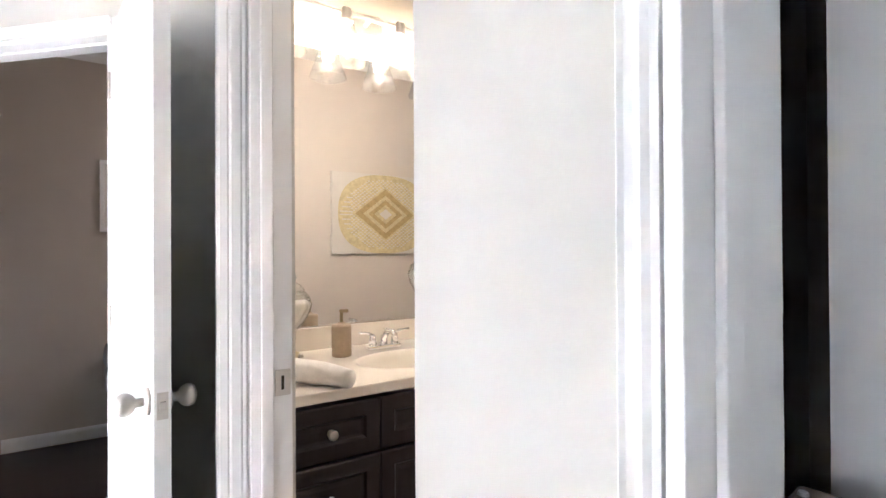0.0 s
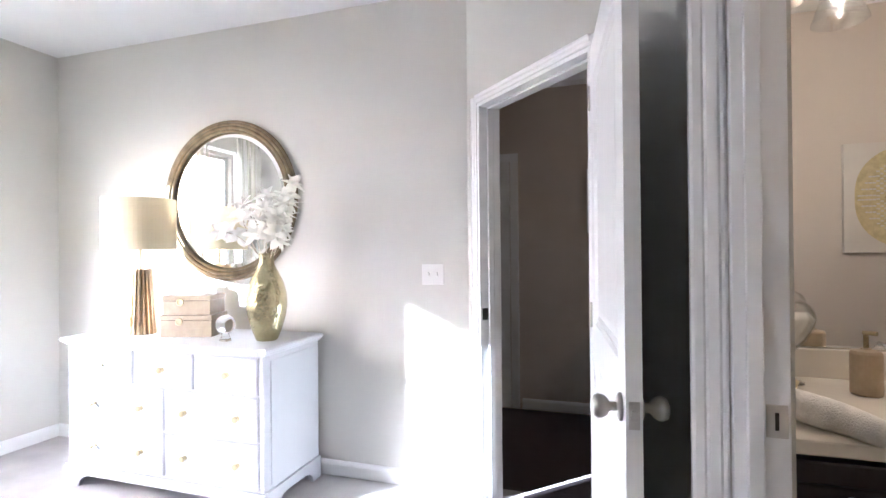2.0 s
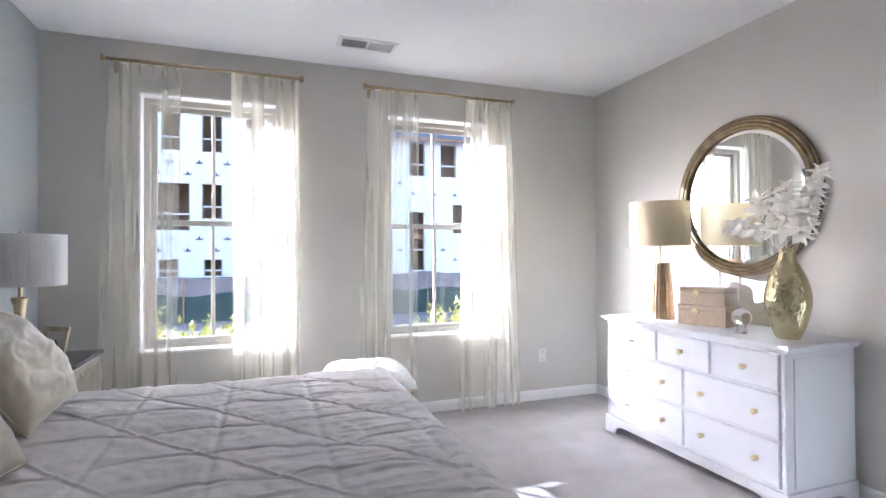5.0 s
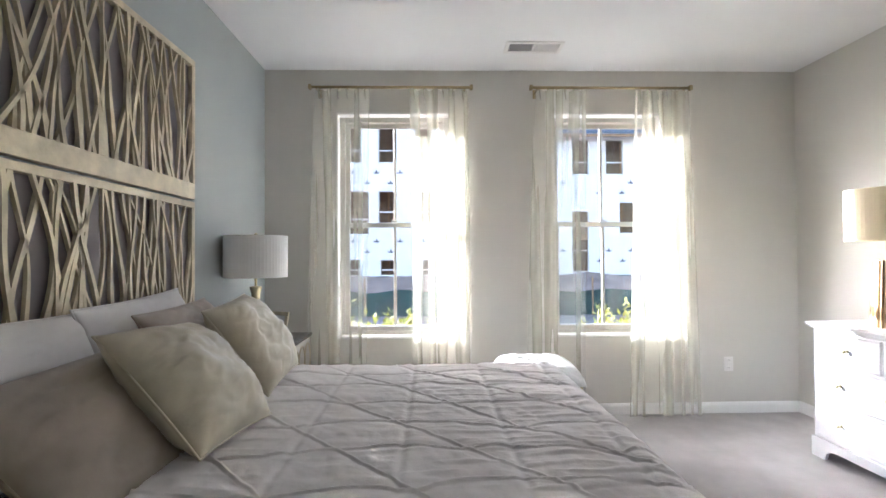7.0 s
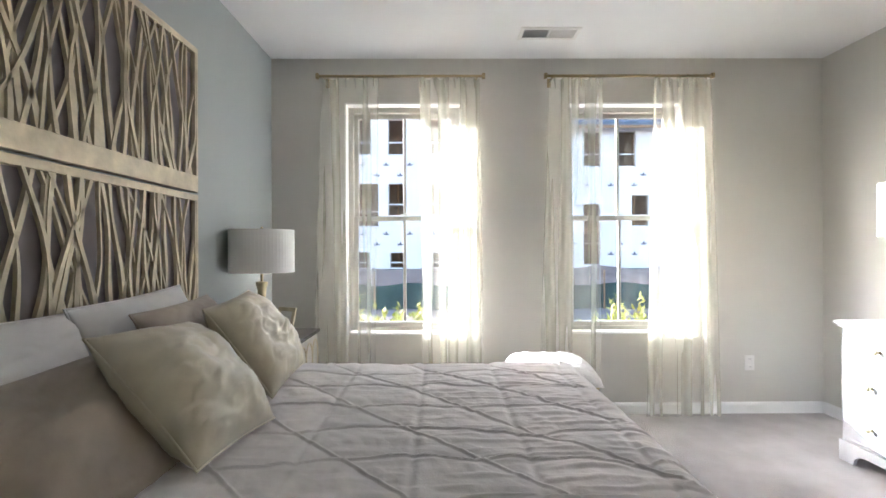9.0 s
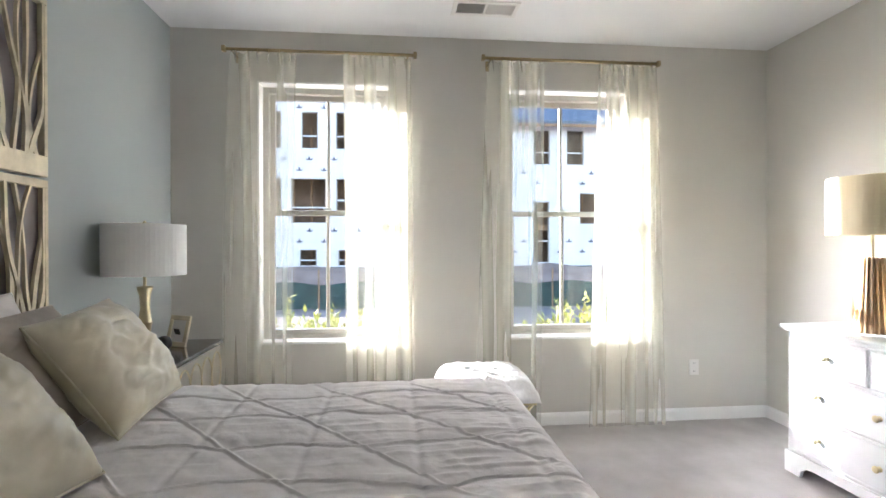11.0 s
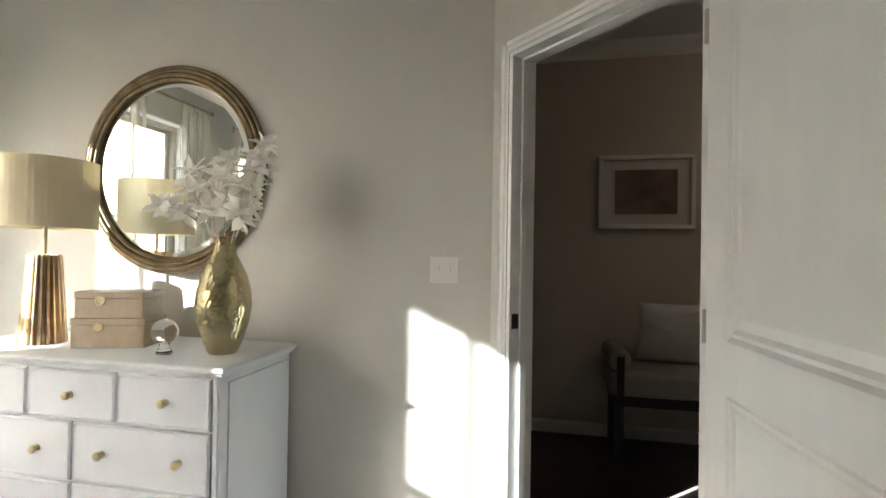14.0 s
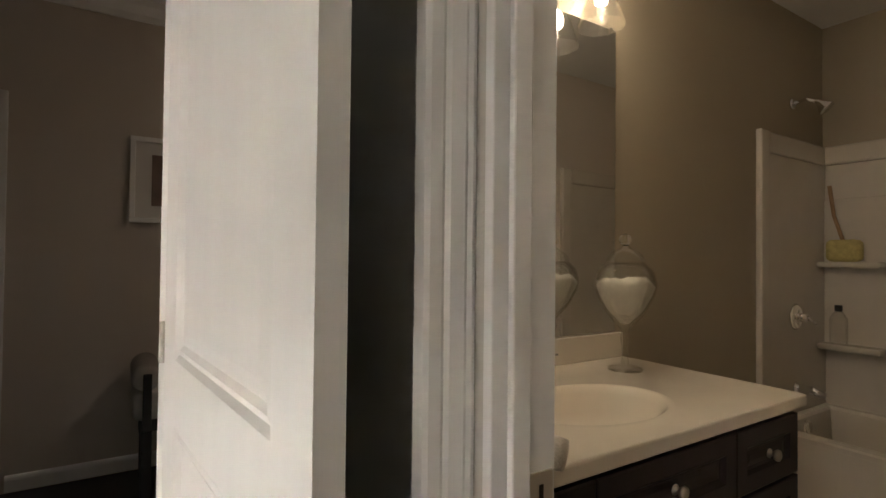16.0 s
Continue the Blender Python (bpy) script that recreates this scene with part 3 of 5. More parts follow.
def quilt_mesh():
    """The coverlet: flat top with pintucks and puckers, rolled edges and hanging sides."""
    drop, r = 0.52, 0.10
    def axis(a, b, left, right, step):
        """Arc-length samples and their (coordinate, fall) pairs."""
        out = []
        if left:
            out += [(a - 0.02 * (d / drop), -r - d) for d in np.linspace(drop - r, 0.02, 16)]
            out += [(a + r * (1 - math.cos(t)), -r + r * math.sin(t)) for t in np.linspace(0, math.pi / 2, 9)]
        else:
            out += [(a, 0.0)]
        lo, hi = (a + r if left else a), (b - r if right else b)
        n = int((hi - lo) / step)
        out += [(lo + (hi - lo) * k / n, 0.0) for k in range(1, n)]
        if right:
            out += [(b - r * (1 - math.cos(t)), -r + r * math.sin(t)) for t in np.linspace(math.pi / 2, 0, 9)]
            out += [(b + 0.02 * (d / drop), -r - d) for d in np.linspace(0.02, drop - r, 16)]
        else:
            out += [(b, 0.0)]
        return out
    ax = axis(x0, x1, True, True, 0.0046)
    ay = axis(y0, y1, False, True, 0.0046)
    bm = bmesh.new()
    rows = []
    for yi, (y, fy) in enumerate(ay):
        row = []
        for xi, (x, fx) in enumerate(ax):
            w = 0.085 * noise.noise((x * 2.3, y * 2.3, 0.3)) + 0.026 * noise.noise((x * 6.5, y * 6.5, 2.0))
            def tuck(d, period):
                k = (d / period) % 1.0
                k = min(k, 1 - k) * period
                return math.exp(-(k / 0.0048) ** 2), min(1, k / 0.045)
            px, py = x + w, y + 0.8 * w
            a, pa = tuck(0.669 * px - 0.743 * py, 0.29)
            arch = abs(math.sin(math.pi * (0.669 * px - 0.743 * py) / 0.29))
            c, pc = tuck(px + 0.03 * arch + 0.01 * noise.noise((x, y * 6, 5)), 0.25)
            fold = (y % 0.33) / 0.33
            fold = math.exp(-((min(fold, 1 - fold) * 0.33) / 0.014) ** 2)
            puff = 0.007 * (pa * pc) ** 0.6 - 0.004 * fold
            crease = max(0.0, noise.noise((x * 30 + 3, y * 5, 1.1))) * 0.011 * (0.25 + 0.9 * max(0, min(1, (y + 0.1) / 0.5)))
            h = puff + 0.0125 * max(a * (0.8 + 0.5 * noise.noise((x * 5, y * 5, 8.0))), 0.85 * c) + crease + 0.004 * noise.noise((x * 17, y * 9, 7.0)) + 0.005 * max(0.0, noise.noise((x * 11 - y * 14, y * 8 + x * 5, 9.0))) + 0.012 * noise.noise((x * 2.5, y * 2.5, 4.0))
            fall = min(fx, fy) if fx * fy == 0 else max(-drop, -math.hypot(fx, fy) if max(fx, fy) > -r else min(fx, fy))
            k = 1.0 if fall > -0.02 else max(0.0, 1 + fall / 0.12)
            out = 0.02 * (1 - k) * noise.noise((x * 4, y * 4, 6.0))
            corner = min(1, max(0, -fx) / 0.14) * min(1, max(0, -fy) / 0.14)
            ox = (0.05 if x > (x0 + x1) / 2 else -0.05) * corner
            row.append(bm.verts.new((x + ox + (out if fx < -r else 0), y + 0.07 * corner + (out if fy < -r else 0), 0.655 + fall + h * (0.25 + 0.75 * k))))
        rows.append(row)
    for a, b in zip(rows, rows[1:]):
        for i in range(len(a) - 1):
            bm.faces.new((a[i], a[i + 1], b[i + 1], b[i]))
    bmesh.ops.recalc_face_normals(bm, faces=bm.faces)
    return bm
cover = thing("coverlet", "lavender-grey pintuck coverlet with puckered diamond seams on the bed", "coverlet")
part("cloth", quilt_mesh(), QUILT, cover, smooth=True)
part("hem", tube([(x0 - 0.02, y0, 0.137), (x0 - 0.02, y1 + 0.015, 0.137), (x1 + 0.02, y1 + 0.015, 0.137), (x1 + 0.02, y0, 0.137)], 0.007, 8), QUILT, cover)

def pillow_mesh(w, h, t, seed, n=60, pinch=0.045):
    bm = bmesh.new()
    sides = []
    for s in (1, -1):
        g = []
        for j in range(n + 1):
            row = []
            for i in range(n + 1):
                u, v = 2 * i / n - 1, 2 * j / n - 1
                f = max(0.0, (1 - abs(u) ** 2.6) * (1 - abs(v) ** 2.6)) ** 0.55
                wr = noise.noise((u * 1.4 + seed, v * 1.4, s * 3.0)) * 0.22 + noise.noise((u * 1.5 + v * 4 + seed, v * 1.5, s)) * 0.07 - 0.07 * abs(noise.noise((u * 3 - v * 3 + seed, v * 3 + u, s * 2))) - 0.17 * max(0.0, 0.28 - abs(noise.noise((u * 2.2 + v * 1.4 + seed, v * 4.6 - u * 1.2, s * 2 + 7))))
                row.append((w / 2 * u * (1 - pinch * (1 - abs(v) ** 2) * abs(u) ** 2), h / 2 * v * (1 - pinch * (1 - abs(u) ** 2) * abs(v) ** 2), s * t / 2 * f * (1 + wr)))
            g.append(row)
        sides.append(g)
    verts = {}
    def vert(p, edge, s):
        key = (round(p[0], 5), round(p[1], 5), 0 if edge else s)
        if key not in verts:
            verts[key] = bm.verts.new((p[0], p[1], 0 if edge else p[2]))
        return verts[key]
    for s, g in zip((1, -1), sides):
        for j in range(n):
            for i in range(n):
                q = [vert(g[b][a], a in (0, n) or b in (0, n), s) for a, b in ((i, j), (i + 1, j), (i + 1, j + 1), (i, j + 1))]
                bm.faces.new(q if s > 0 else q[::-1])
    rim = [(w / 2 * u * (1 - pinch * (1 - abs(v) ** 2) * abs(u) ** 2), h / 2 * v * (1 - pinch * (1 - abs(u) ** 2) * abs(v) ** 2), 0) for u, v in
           [(2 * i / n - 1, -1) for i in range(n)] + [(1, 2 * i / n - 1) for i in range(n)] + [(1 - 2 * i / n, 1) for i in range(n)] + [(-1, 1 - 2 * i / n) for i in range(n)]]
    return bm, rim

def pillow(name, label, mat, w, h, t, m, seed, group=""):
    """A stuffed pillow standing in the local x-y plane of m, with a piped rim."""
    p = thing(name, label, "pillow", group)
    bm, rim = pillow_mesh(w, h, t, seed)
    bm.transform(m)
    part("cover", bm, mat, p, smooth=True)
    part("piping", tube([m @ Vector(q) for q in rim], 0.004, 6, closed=True), mat, p, smooth=True)
    return p
def leaning(x, y, z, back, turn=0, spin=0):
    """A pillow's pose: standing, its face to +y, leaning back by some degrees, turned about z and spun in its plane."""
    return pose(x, y, z, 90 - back, 0, 180 + turn) @ pose(0, 0, 0, 0, 0, spin)
pillow("bed_pillow", "white cotton bed pillow against the wall panel", PILLOW_WHITE, 0.76, 0.46, 0.17, leaning(-2.06, -1.03, 0.865, 20, 2, 2), 1, "white bed pillows")
pillow("bed_pillow", "white cotton bed pillow against the wall panel", PILLOW_WHITE, 0.78, 0.46, 0.17, leaning(-1.36, -1.06, 0.845, 16, -2, -2), 2, "white bed pillows")
pillow("sham_pillow", "taupe satin sham pillow leaning on white pillows", TAUPE_SILK, 0.66, 0.44, 0.18, leaning(-2.16, -0.885, 0.85, 32, 3, 1), 3, "taupe sham pillows")
pillow("sham_pillow", "taupe satin sham pillow leaning on white pillows", TAUPE_SILK, 0.72, 0.46, 0.19, leaning(-1.45, -0.825, 0.775, 48, -5, 3), 4, "taupe sham pillows")
pillow("throw_pillow", "champagne satin square throw pillow on the bed", GOLD_SILK, 0.46, 0.44, 0.23, leaning(-2.31, -0.715, 0.862, 36, -4, 6), 5, "champagne throw pillows")
pillow("throw_pillow", "champagne satin square throw pillow on the bed", GOLD_SILK, 0.48, 0.46, 0.23, leaning(-1.645, -0.68, 0.842, 44, -2, -4), 6, "champagne throw pillows")

# carved wall panel above the bed
def lattice(z0, z1, seed, label, foot=0.032):
    a0, a1, y = -2.68, -1.00, YS
    p = thing("wall_art", label, "wall art", "carved wall panels")
    part("backing", box(a0 + 0.02, a1 - 0.02, y + 0.001, y + 0.006, z0 + 0.02, z1 - 0.02), PANEL_BACK, p, "mauve-grey backing")
    for q in (box(a0, a1, y, y + 0.034, z0, z0 + foot, 0.003), box(a0, a1, y, y + 0.034, z1 - 0.032, z1, 0.003),
              box(a0, a0 + 0.02, y, y + 0.034, z0 + foot, z1 - 0.032, 0.003), box(a1 - 0.02, a1, y, y + 0.034, z0 + foot, z1 - 0.032, 0.003)):
        part("frame_rail", q, CHAMPAGNE, p)
    rnd = random.Random(seed)
    n = 48
    for k in range(n):
        # slats spring two or three from one foot and spread
        xa = a0 + 0.04 + (a1 - a0 - 0.08) * (k // 2 * 2 + 0.5 + rnd.uniform(-0.5, 0.5)) / (n - 1)
        lean_x = (-1 if k % 2 else 1) * rnd.uniform(0.03, 0.17) if k % 7 else rnd.uniform(-0.34, 0.34)
        xa = min(max(xa + lean_x * 0.5, a0 + 0.03), a1 - 0.03)
        bow = rnd.uniform(-0.045, 0.045)
        wd = rnd.uniform(0.010, 0.021)
        y_lo = y + 0.013 + 0.005 * (k % 3)
        bm = bmesh.new()
        m_ = 12
        prev = None
        for j in range(m_ + 1):
            v = j / m_
            xc = xa + lean_x * (v - 0.5) + bow * math.sin(math.pi * v) + 0.012 * math.sin(7 * v + 1.7 * k)
            xc = min(max(xc, a0 + 0.022), a1 - 0.022)
            ww = wd * (0.62 + 0.95 * (1 - v) ** 1.6 + 0.35 * max(0, 2 * v - 1) ** 1.5 + 0.15 * math.sin(9 * v + k))
            z = z0 + foot - 0.002 + (z1 - z0 - foot - 0.028) * v
            ring = [bm.verts.new(c) for c in ((xc - ww / 2, y_lo, z), (xc + ww / 2, y_lo, z), (xc + ww / 2, y_lo + 0.014, z), (xc - ww / 2, y_lo + 0.014, z))]
            if prev:
                for q in range(4):
                    bm.faces.new((prev[q], prev[(q + 1) % 4], ring[(q + 1) % 4], ring[q]))
            else:
                bm.faces.new(ring[::-1])
            prev = ring
        bm.faces.new(prev)
        bmesh.ops.recalc_face_normals(bm, faces=bm.faces)
        part("slat", bm, CHAMPAGNE, p)
    return p
lattice(1.548, 2.285, 11, "champagne-leafed carved branch panel on the accent wall", 0.085)
lattice(0.86, 1.535, 12, "champagne-leafed carved branch panel above the pillows")

# ---- bedroom: nightstand corner ----
ns = thing("nightstand", "mirrored champagne nightstand with fretwork side", "nightstand")
nx0, nx1, ny0, ny1, nz = -3.55, -2.90, -1.17, -0.745, 0.715
part("top", box(nx0, nx1, ny0, ny1, nz - 0.022, nz, 0.004), NS_TOP, ns, "polished grey top")
part("body", box(nx0 + 0.02, nx1 - 0.02, ny0, ny1 - 0.025, 0.12, nz - 0.022, 0.003), CHAMPAGNE, ns)
for lx in (nx0 + 0.03, nx1 - 0.06):
    for ly in (ny0 + 0.02, ny1 - 0.06):
        part("leg", box(lx, lx + 0.03, ly, ly + 0.03, 0, 0.12, 0.003), CHAMPAGNE, ns)
for k in range(2):
    dz0 = 0.14 + k * 0.275
    dr = part("drawer", box(nx0 + 0.03, nx1 - 0.03, ny1 - 0.026, ny1 - 0.012, dz0, dz0 + 0.265, 0.002), NICKEL, ns, "mirrored drawer front")
    for a in (0, 1, 2, 3):
        cx = nx0 + 0.03 + (nx1 - nx0 - 0.06) * (a + 0.5) / 4
        rr = [(cx + 0.075 * math.cos(t), ny1 - 0.010, dz0 + 0.132 + 0.11 * math.sin(t)) for t in [6.283 * q / 24 for q in range(24)]]
        part("fret", tube(rr, 0.005, 6, closed=True), CHAMPAGNE, dr)

def table_lamp(name, label, x, y, z, base_parts, shade_r, shade_z0, shade_z1, shade_mat, base_top, taper=0.0):
    l = thing(name, label, "table lamp")
    for nm, bm, mat in base_parts:
        bm.transform(Matrix.Translation((x, y, z)))
        part(nm, bm, mat, l, smooth=True)
    part("neck", tube([(x, y, base_top), (x, y, shade_z0 + 0.05)], 0.008, 10), GOLD, l)
    part("harp", tube([(x, y, shade_z0 + 0.04), (x + 0.05, y, shade_z0 + 0.12), (x + 0.03, y, shade_z1 - 0.01), (x, y, shade_z1 + 0.005)], 0.003, 6), GOLD, l)
    sh = part("shade", lathe([(shade_r, shade_z0), (shade_r - taper, shade_z1), (shade_r - taper - 0.003, shade_z1), (shade_r - 0.003, shade_z0)], 56, m=Matrix.Translation((x, y, 0)), closed=True), shade_mat, l, smooth=False)
    for q in range(3):
        a = q * 2.094
        part("spider", tube([(x, y, shade_z1 - 0.012), (x + (shade_r - taper - 0.004) * math.cos(a), y + (shade_r - taper - 0.004) * math.sin(a), shade_z1 - 0.012)], 0.002, 6), GOLD, sh)
    part("finial", lathe([(0, 0), (0.007, 0.003), (0.009, 0.012), (0.004, 0.02), (0, 0.022)], 12, m=Matrix.Translation((x, y, shade_z1 - 0.002))), GOLD, l, smooth=True)
    bmb = lathe([(0, 0), (0.014, 0.0), (0.016, 0.03), (0.03, 0.065), (0.026, 0.09), (0, 0.105)], 16, m=Matrix.Translation((x, y, shade_z0 + 0.045)))
    part("bulb", bmb, PLASTIC, l, smooth=True)
    return l
lamp_base = lathe([(0, 0), (0.062, 0), (0.066, 0.010), (0.060, 0.018), (0.030, 0.03), (0.024, 0.09), (0.030, 0.155), (0.033, 0.16), (0.033, 0.168), (0.030, 0.172), (0.022, 0.24), (0.026, 0.30), (0.036, 0.335), (0.036, 0.345), (0, 0.35)], 32)
table_lamp("table_lamp", "gold spindle table lamp with a white drum shade", -3.14, -0.998, 0.715, [("base", lamp_base, GOLD)], 0.19, 1.118, 1.375, SHADE_WHITE, 1.06)

# small easel picture frame and a dark clock on the nightstand
fr = thing("picture_frame", "small champagne photo frame standing on the nightstand", "picture frame")
fm = pose(-3.33, -0.93, 0.716, -14, 0, 62) @ Matrix.Diagonal((1.15, 1.15, 1.15, 1))
for q in (box(-0.065, 0.065, -0.006, 0.006, 0, 0.022, 0.003, m=fm), box(-0.065, 0.065, -0.006, 0.006, 0.125, 0.147, 0.003, m=fm), box(-0.065, -0.043, -0.006, 0.006, 0.022, 0.125, 0.003, m=fm), box(0.043, 0.065, -0.006, 0.006, 0.022, 0.125, 0.003, m=fm)):
    part("frame_bar", q, CHAMPAGNE, fr)
part("photo", box(-0.044, 0.044, -0.001, 0.003, 0.021, 0.126, m=fm), MAT_WHITE, fr, "pale print")
part("easel", box(-0.02, 0.02, 0.0, 0.004, 0.0, 0.1, m=pose(-3.33, -0.93, 0.716, 0, 0, 62) @ pose(0, 0.035, 0, 18)), DARK_METAL, fr)
clock = thing("alarm_clock", "small dark alarm clock beside the photo frame", "clock")
part("case", lathe([(0, -0.02), (0.034, -0.02), (0.038, -0.012), (0.038, 0.012), (0.034, 0.02), (0, 0.02)], 24, m=pose(-3.22, -0.94, 0.756, 90, 0, 60)), DARK_METAL, clock, smooth=True)
part("foot", box(-0.03, 0.03, -0.015, 0.015, 0, 0.008, m=pose(-3.22, -0.94, 0.7155, 0, 0, 60)), DARK_METAL, clock)

# fur-topped stool
st = thing("stool", "white faux-fur stool on crossed gold legs by the bed's foot", "stool")
sx, sy, sw, sd = -3.20, 0.755, 0.56, 0.50
bm = bmesh.new()
N = 44
for s in (1,):
    g = []
    for j in range(N + 1):
        row = []
        for i in range(N + 1):
            u, v = 2 * i / N - 1, 2 * j / N - 1
            f = max(0, (1 - abs(u) ** 5) * (1 - abs(v) ** 5)) ** 0.4
            zz = 0.47 + 0.10 * f + 0.012 * noise.noise((u * 6, v * 6, 0)) * f + 0.008 * noise.noise((u * 22, v * 22, 1)) * f + 0.02 * (1 - u * u) * f
            e = 1 + 0.02 * noise.noise((u * 9, v * 9, 4))
            row.append(bm.verts.new((sx + sw / 2 * u * e, sy + sd / 2 * v * e, zz)))
        g.append(row)
for a, b in zip(g, g[1:]):
    for i in range(N):
        bm.faces.new((a[i], a[i + 1], b[i + 1], b[i]))
bm.faces.new([g[0][i] for i in range(N + 1)] + [g[j][N] for j in range(1, N + 1)] + [g[N][i] for i in range(N - 1, -1, -1)] + [g[j][0] for j in range(N - 1, 0, -1)])
bmesh.ops.recalc_face_normals(bm, faces=bm.faces)
part("cushion", bm, FUR, st, "white faux-fur cushion", smooth=True)
part("apron", box(sx - sw / 2 + 0.02, sx + sw / 2 - 0.02, sy - sd / 2 + 0.02, sy + sd / 2 - 0.02, 0.452, 0.472, 0.004), GOLD, st)
for ax_ in (-1, 1):
    for ay_ in (-1, 1):
        lx = sx + ax_ * (sw / 2 - 0.05) + ay_ * 0.009
        part("leg", tube([(lx, sy + ay_ * (sd / 2 - 0.035), 0.454), (lx, sy - ay_ * (sd / 2 - 0.035), 0.0)], 0.0095, 12), GOLD, st, smooth=True)
part("stretcher", tube([(sx - sw / 2 + 0.05, sy, 0.227), (sx + sw / 2 - 0.05, sy, 0.227)], 0.008, 10), GOLD, st, smooth=True)

# ---- bedroom: dresser ----
dresser = thing("dresser", "white lacquered nine-drawer dresser with brass knobs", "dresser")
dx0, dx1, dy0, dy1 = -3.065, -1.765, 2.475, 2.965
part("carcass", box(dx0, dx1, dy0, dy1, 0.10, 0.79, 0.003), LACQUER, dresser)
bm = bmesh.new()
prof = [(0.0, 0.785), (-0.012, 0.785), (-0.020, 0.793), (-0.020, 0.797), (-0.034, 0.806), (-0.036, 0.815), (-0.030, 0.822), (0.0, 0.824)]
rings = []
for o, z in prof:
    rings.append([bm.verts.new(c) for c in ((dx0 + o, dy0 + o, z), (dx1 - o, dy0 + o, z), (dx1 - o, dy1, z), (dx0 + o, dy1, z))])
for a, b in zip(rings, rings[1:]):
    for i in range(4):
        bm.faces.new((a[i], a[(i + 1) % 4], b[(i + 1) % 4], b[i]))
bm.faces.new(rings[0][::-1]), bm.faces.new(rings[-1])
bmesh.ops.recalc_face_normals(bm, faces=bm.faces)
part("top", bm, LACQUER, dresser)
def plinth(length, m, ends=0.10):
    """A shaped skirt with bracket feet, in local x-z, 0.02 thick."""
    out = [(0, 0), (ends, 0), (ends + 0.012, 0.035), (ends + 0.04, 0.058), (ends + 0.08, 0.066), (length - ends - 0.08, 0.066), (length - ends - 0.04, 0.058), (length - ends - 0.012, 0.035), (length - ends, 0), (length, 0), (length, 0.118), (0, 0.118)]
    b = bmesh.new()
    f, k = [b.verts.new((u, 0, v)) for u, v in out], [b.verts.new((u, 0.02, v)) for u, v in out]
    b.faces.new(f), b.faces.new(k[::-1])
    for i in range(len(out)):
        b.faces.new((f[i], k[i], k[(i + 1) % len(out)], f[(i + 1) % len(out)]))
    bmesh.ops.recalc_face_normals(b, faces=b.faces)
    b.transform(m)
    return b
part("skirt", plinth(dx1 - dx0 + 0.03, Matrix.Translation((dx0 - 0.015, dy0 - 0.016, 0))), LACQUER, dresser)
part("side_skirt", plinth(dy1 - dy0 - 0.01, Matrix(((0, 1, 0, dx1 - 0.005), (1, 0, 0, dy0 + 0.006), (0, 0, 1, 0), (0, 0, 0, 1))), 0.08), LACQUER, dresser)
part("side_skirt", plinth(dy1 - dy0 - 0.01, Matrix(((0, 1, 0, dx0 - 0.015), (1, 0, 0, dy0 + 0.006), (0, 0, 1, 0), (0, 0, 0, 1))), 0.08), LACQUER, dresser)
for fx in (dx0 + 0.03, dx1 - 0.09):
    part("back_foot", box(fx, fx + 0.06, dy1 - 0.07, dy1 - 0.01, 0, 0.1), LACQUER, dresser)
part("side_panel", box(dx1 - 0.001, dx1 + 0.006, dy0 + 0.05, dy1 - 0.03, 0.135, 0.755, 0.002), LACQUER, dresser)
for cx in (dx0, dx1 - 0.02):
    part("corner_stile", box(cx, cx + 0.02, dy0 - 0.008, dy0 + 0.001, 0.118, 0.785, 0.004), LACQUER, dresser)
knob_profile = [(0.0, 0.0), (0.013, 0.0), (0.013, 0.003), (0.0055, 0.006), (0.0055, 0.012), (0.013, 0.016), (0.0165, 0.021), (0.0155, 0.027), (0.010, 0.030), (0, 0.031)]
def drawer(a, b, z0, z1, knobs):
    bm = bmesh.new()
    y = dy0
    steps = [(0.0, 0.001), (0.0, -0.010), (0.006, -0.016), (0.013, -0.013), (0.020, -0.013)]
    rings = [[bm.verts.new(c) for c in ((a + o, y + d, z0 + o), (b - o, y + d, z0 + o), (b - o, y + d, z1 - o), (a + o, y + d, z1 - o))] for o, d in steps]
    for p, q in zip(rings, rings[1:]):
        for i in range(4):
            bm.faces.new((p[i], p[(i + 1) % 4], q[(i + 1) % 4], q[i]))
    bm.faces.new(rings[-1])
    bmesh.ops.recalc_face_normals(bm, faces=bm.faces)
    d = part("drawer", bm, LACQUER, dresser)
    for kx in knobs:
        part("knob", lathe(knob_profile, 18, m=Matrix.Translation((kx, y - 0.013, (z0 + z1) / 2)) @ pose(0, 0, 0, 90)), GOLD, d, "brass knob", True)
c0, c1, c2, c3, c4 = dx0 + 0.026, -2.655, -2.365, -2.20, dx1 - 0.026
r0, r1, r2, r3 = 0.132, 0.358, 0.588, 0.775
g = 0.005
drawer(c0, -2.585 - g, r2 + g, r3, [-2.805])
drawer(-2.585 + g, -2.185 - g, r2 + g, r3, [-2.383])
drawer(-2.185 + g, c4, r2 + g, r3, [-1.972])
for z0, z1 in ((r1 + g, r2 - g), (r0, r1 - g)):
    drawer(c0, -2.375 - g, z0, z1, [-2.855, -2.527])
    drawer(-2.375 + g, c4, z0, z1, [-2.238, -1.911])

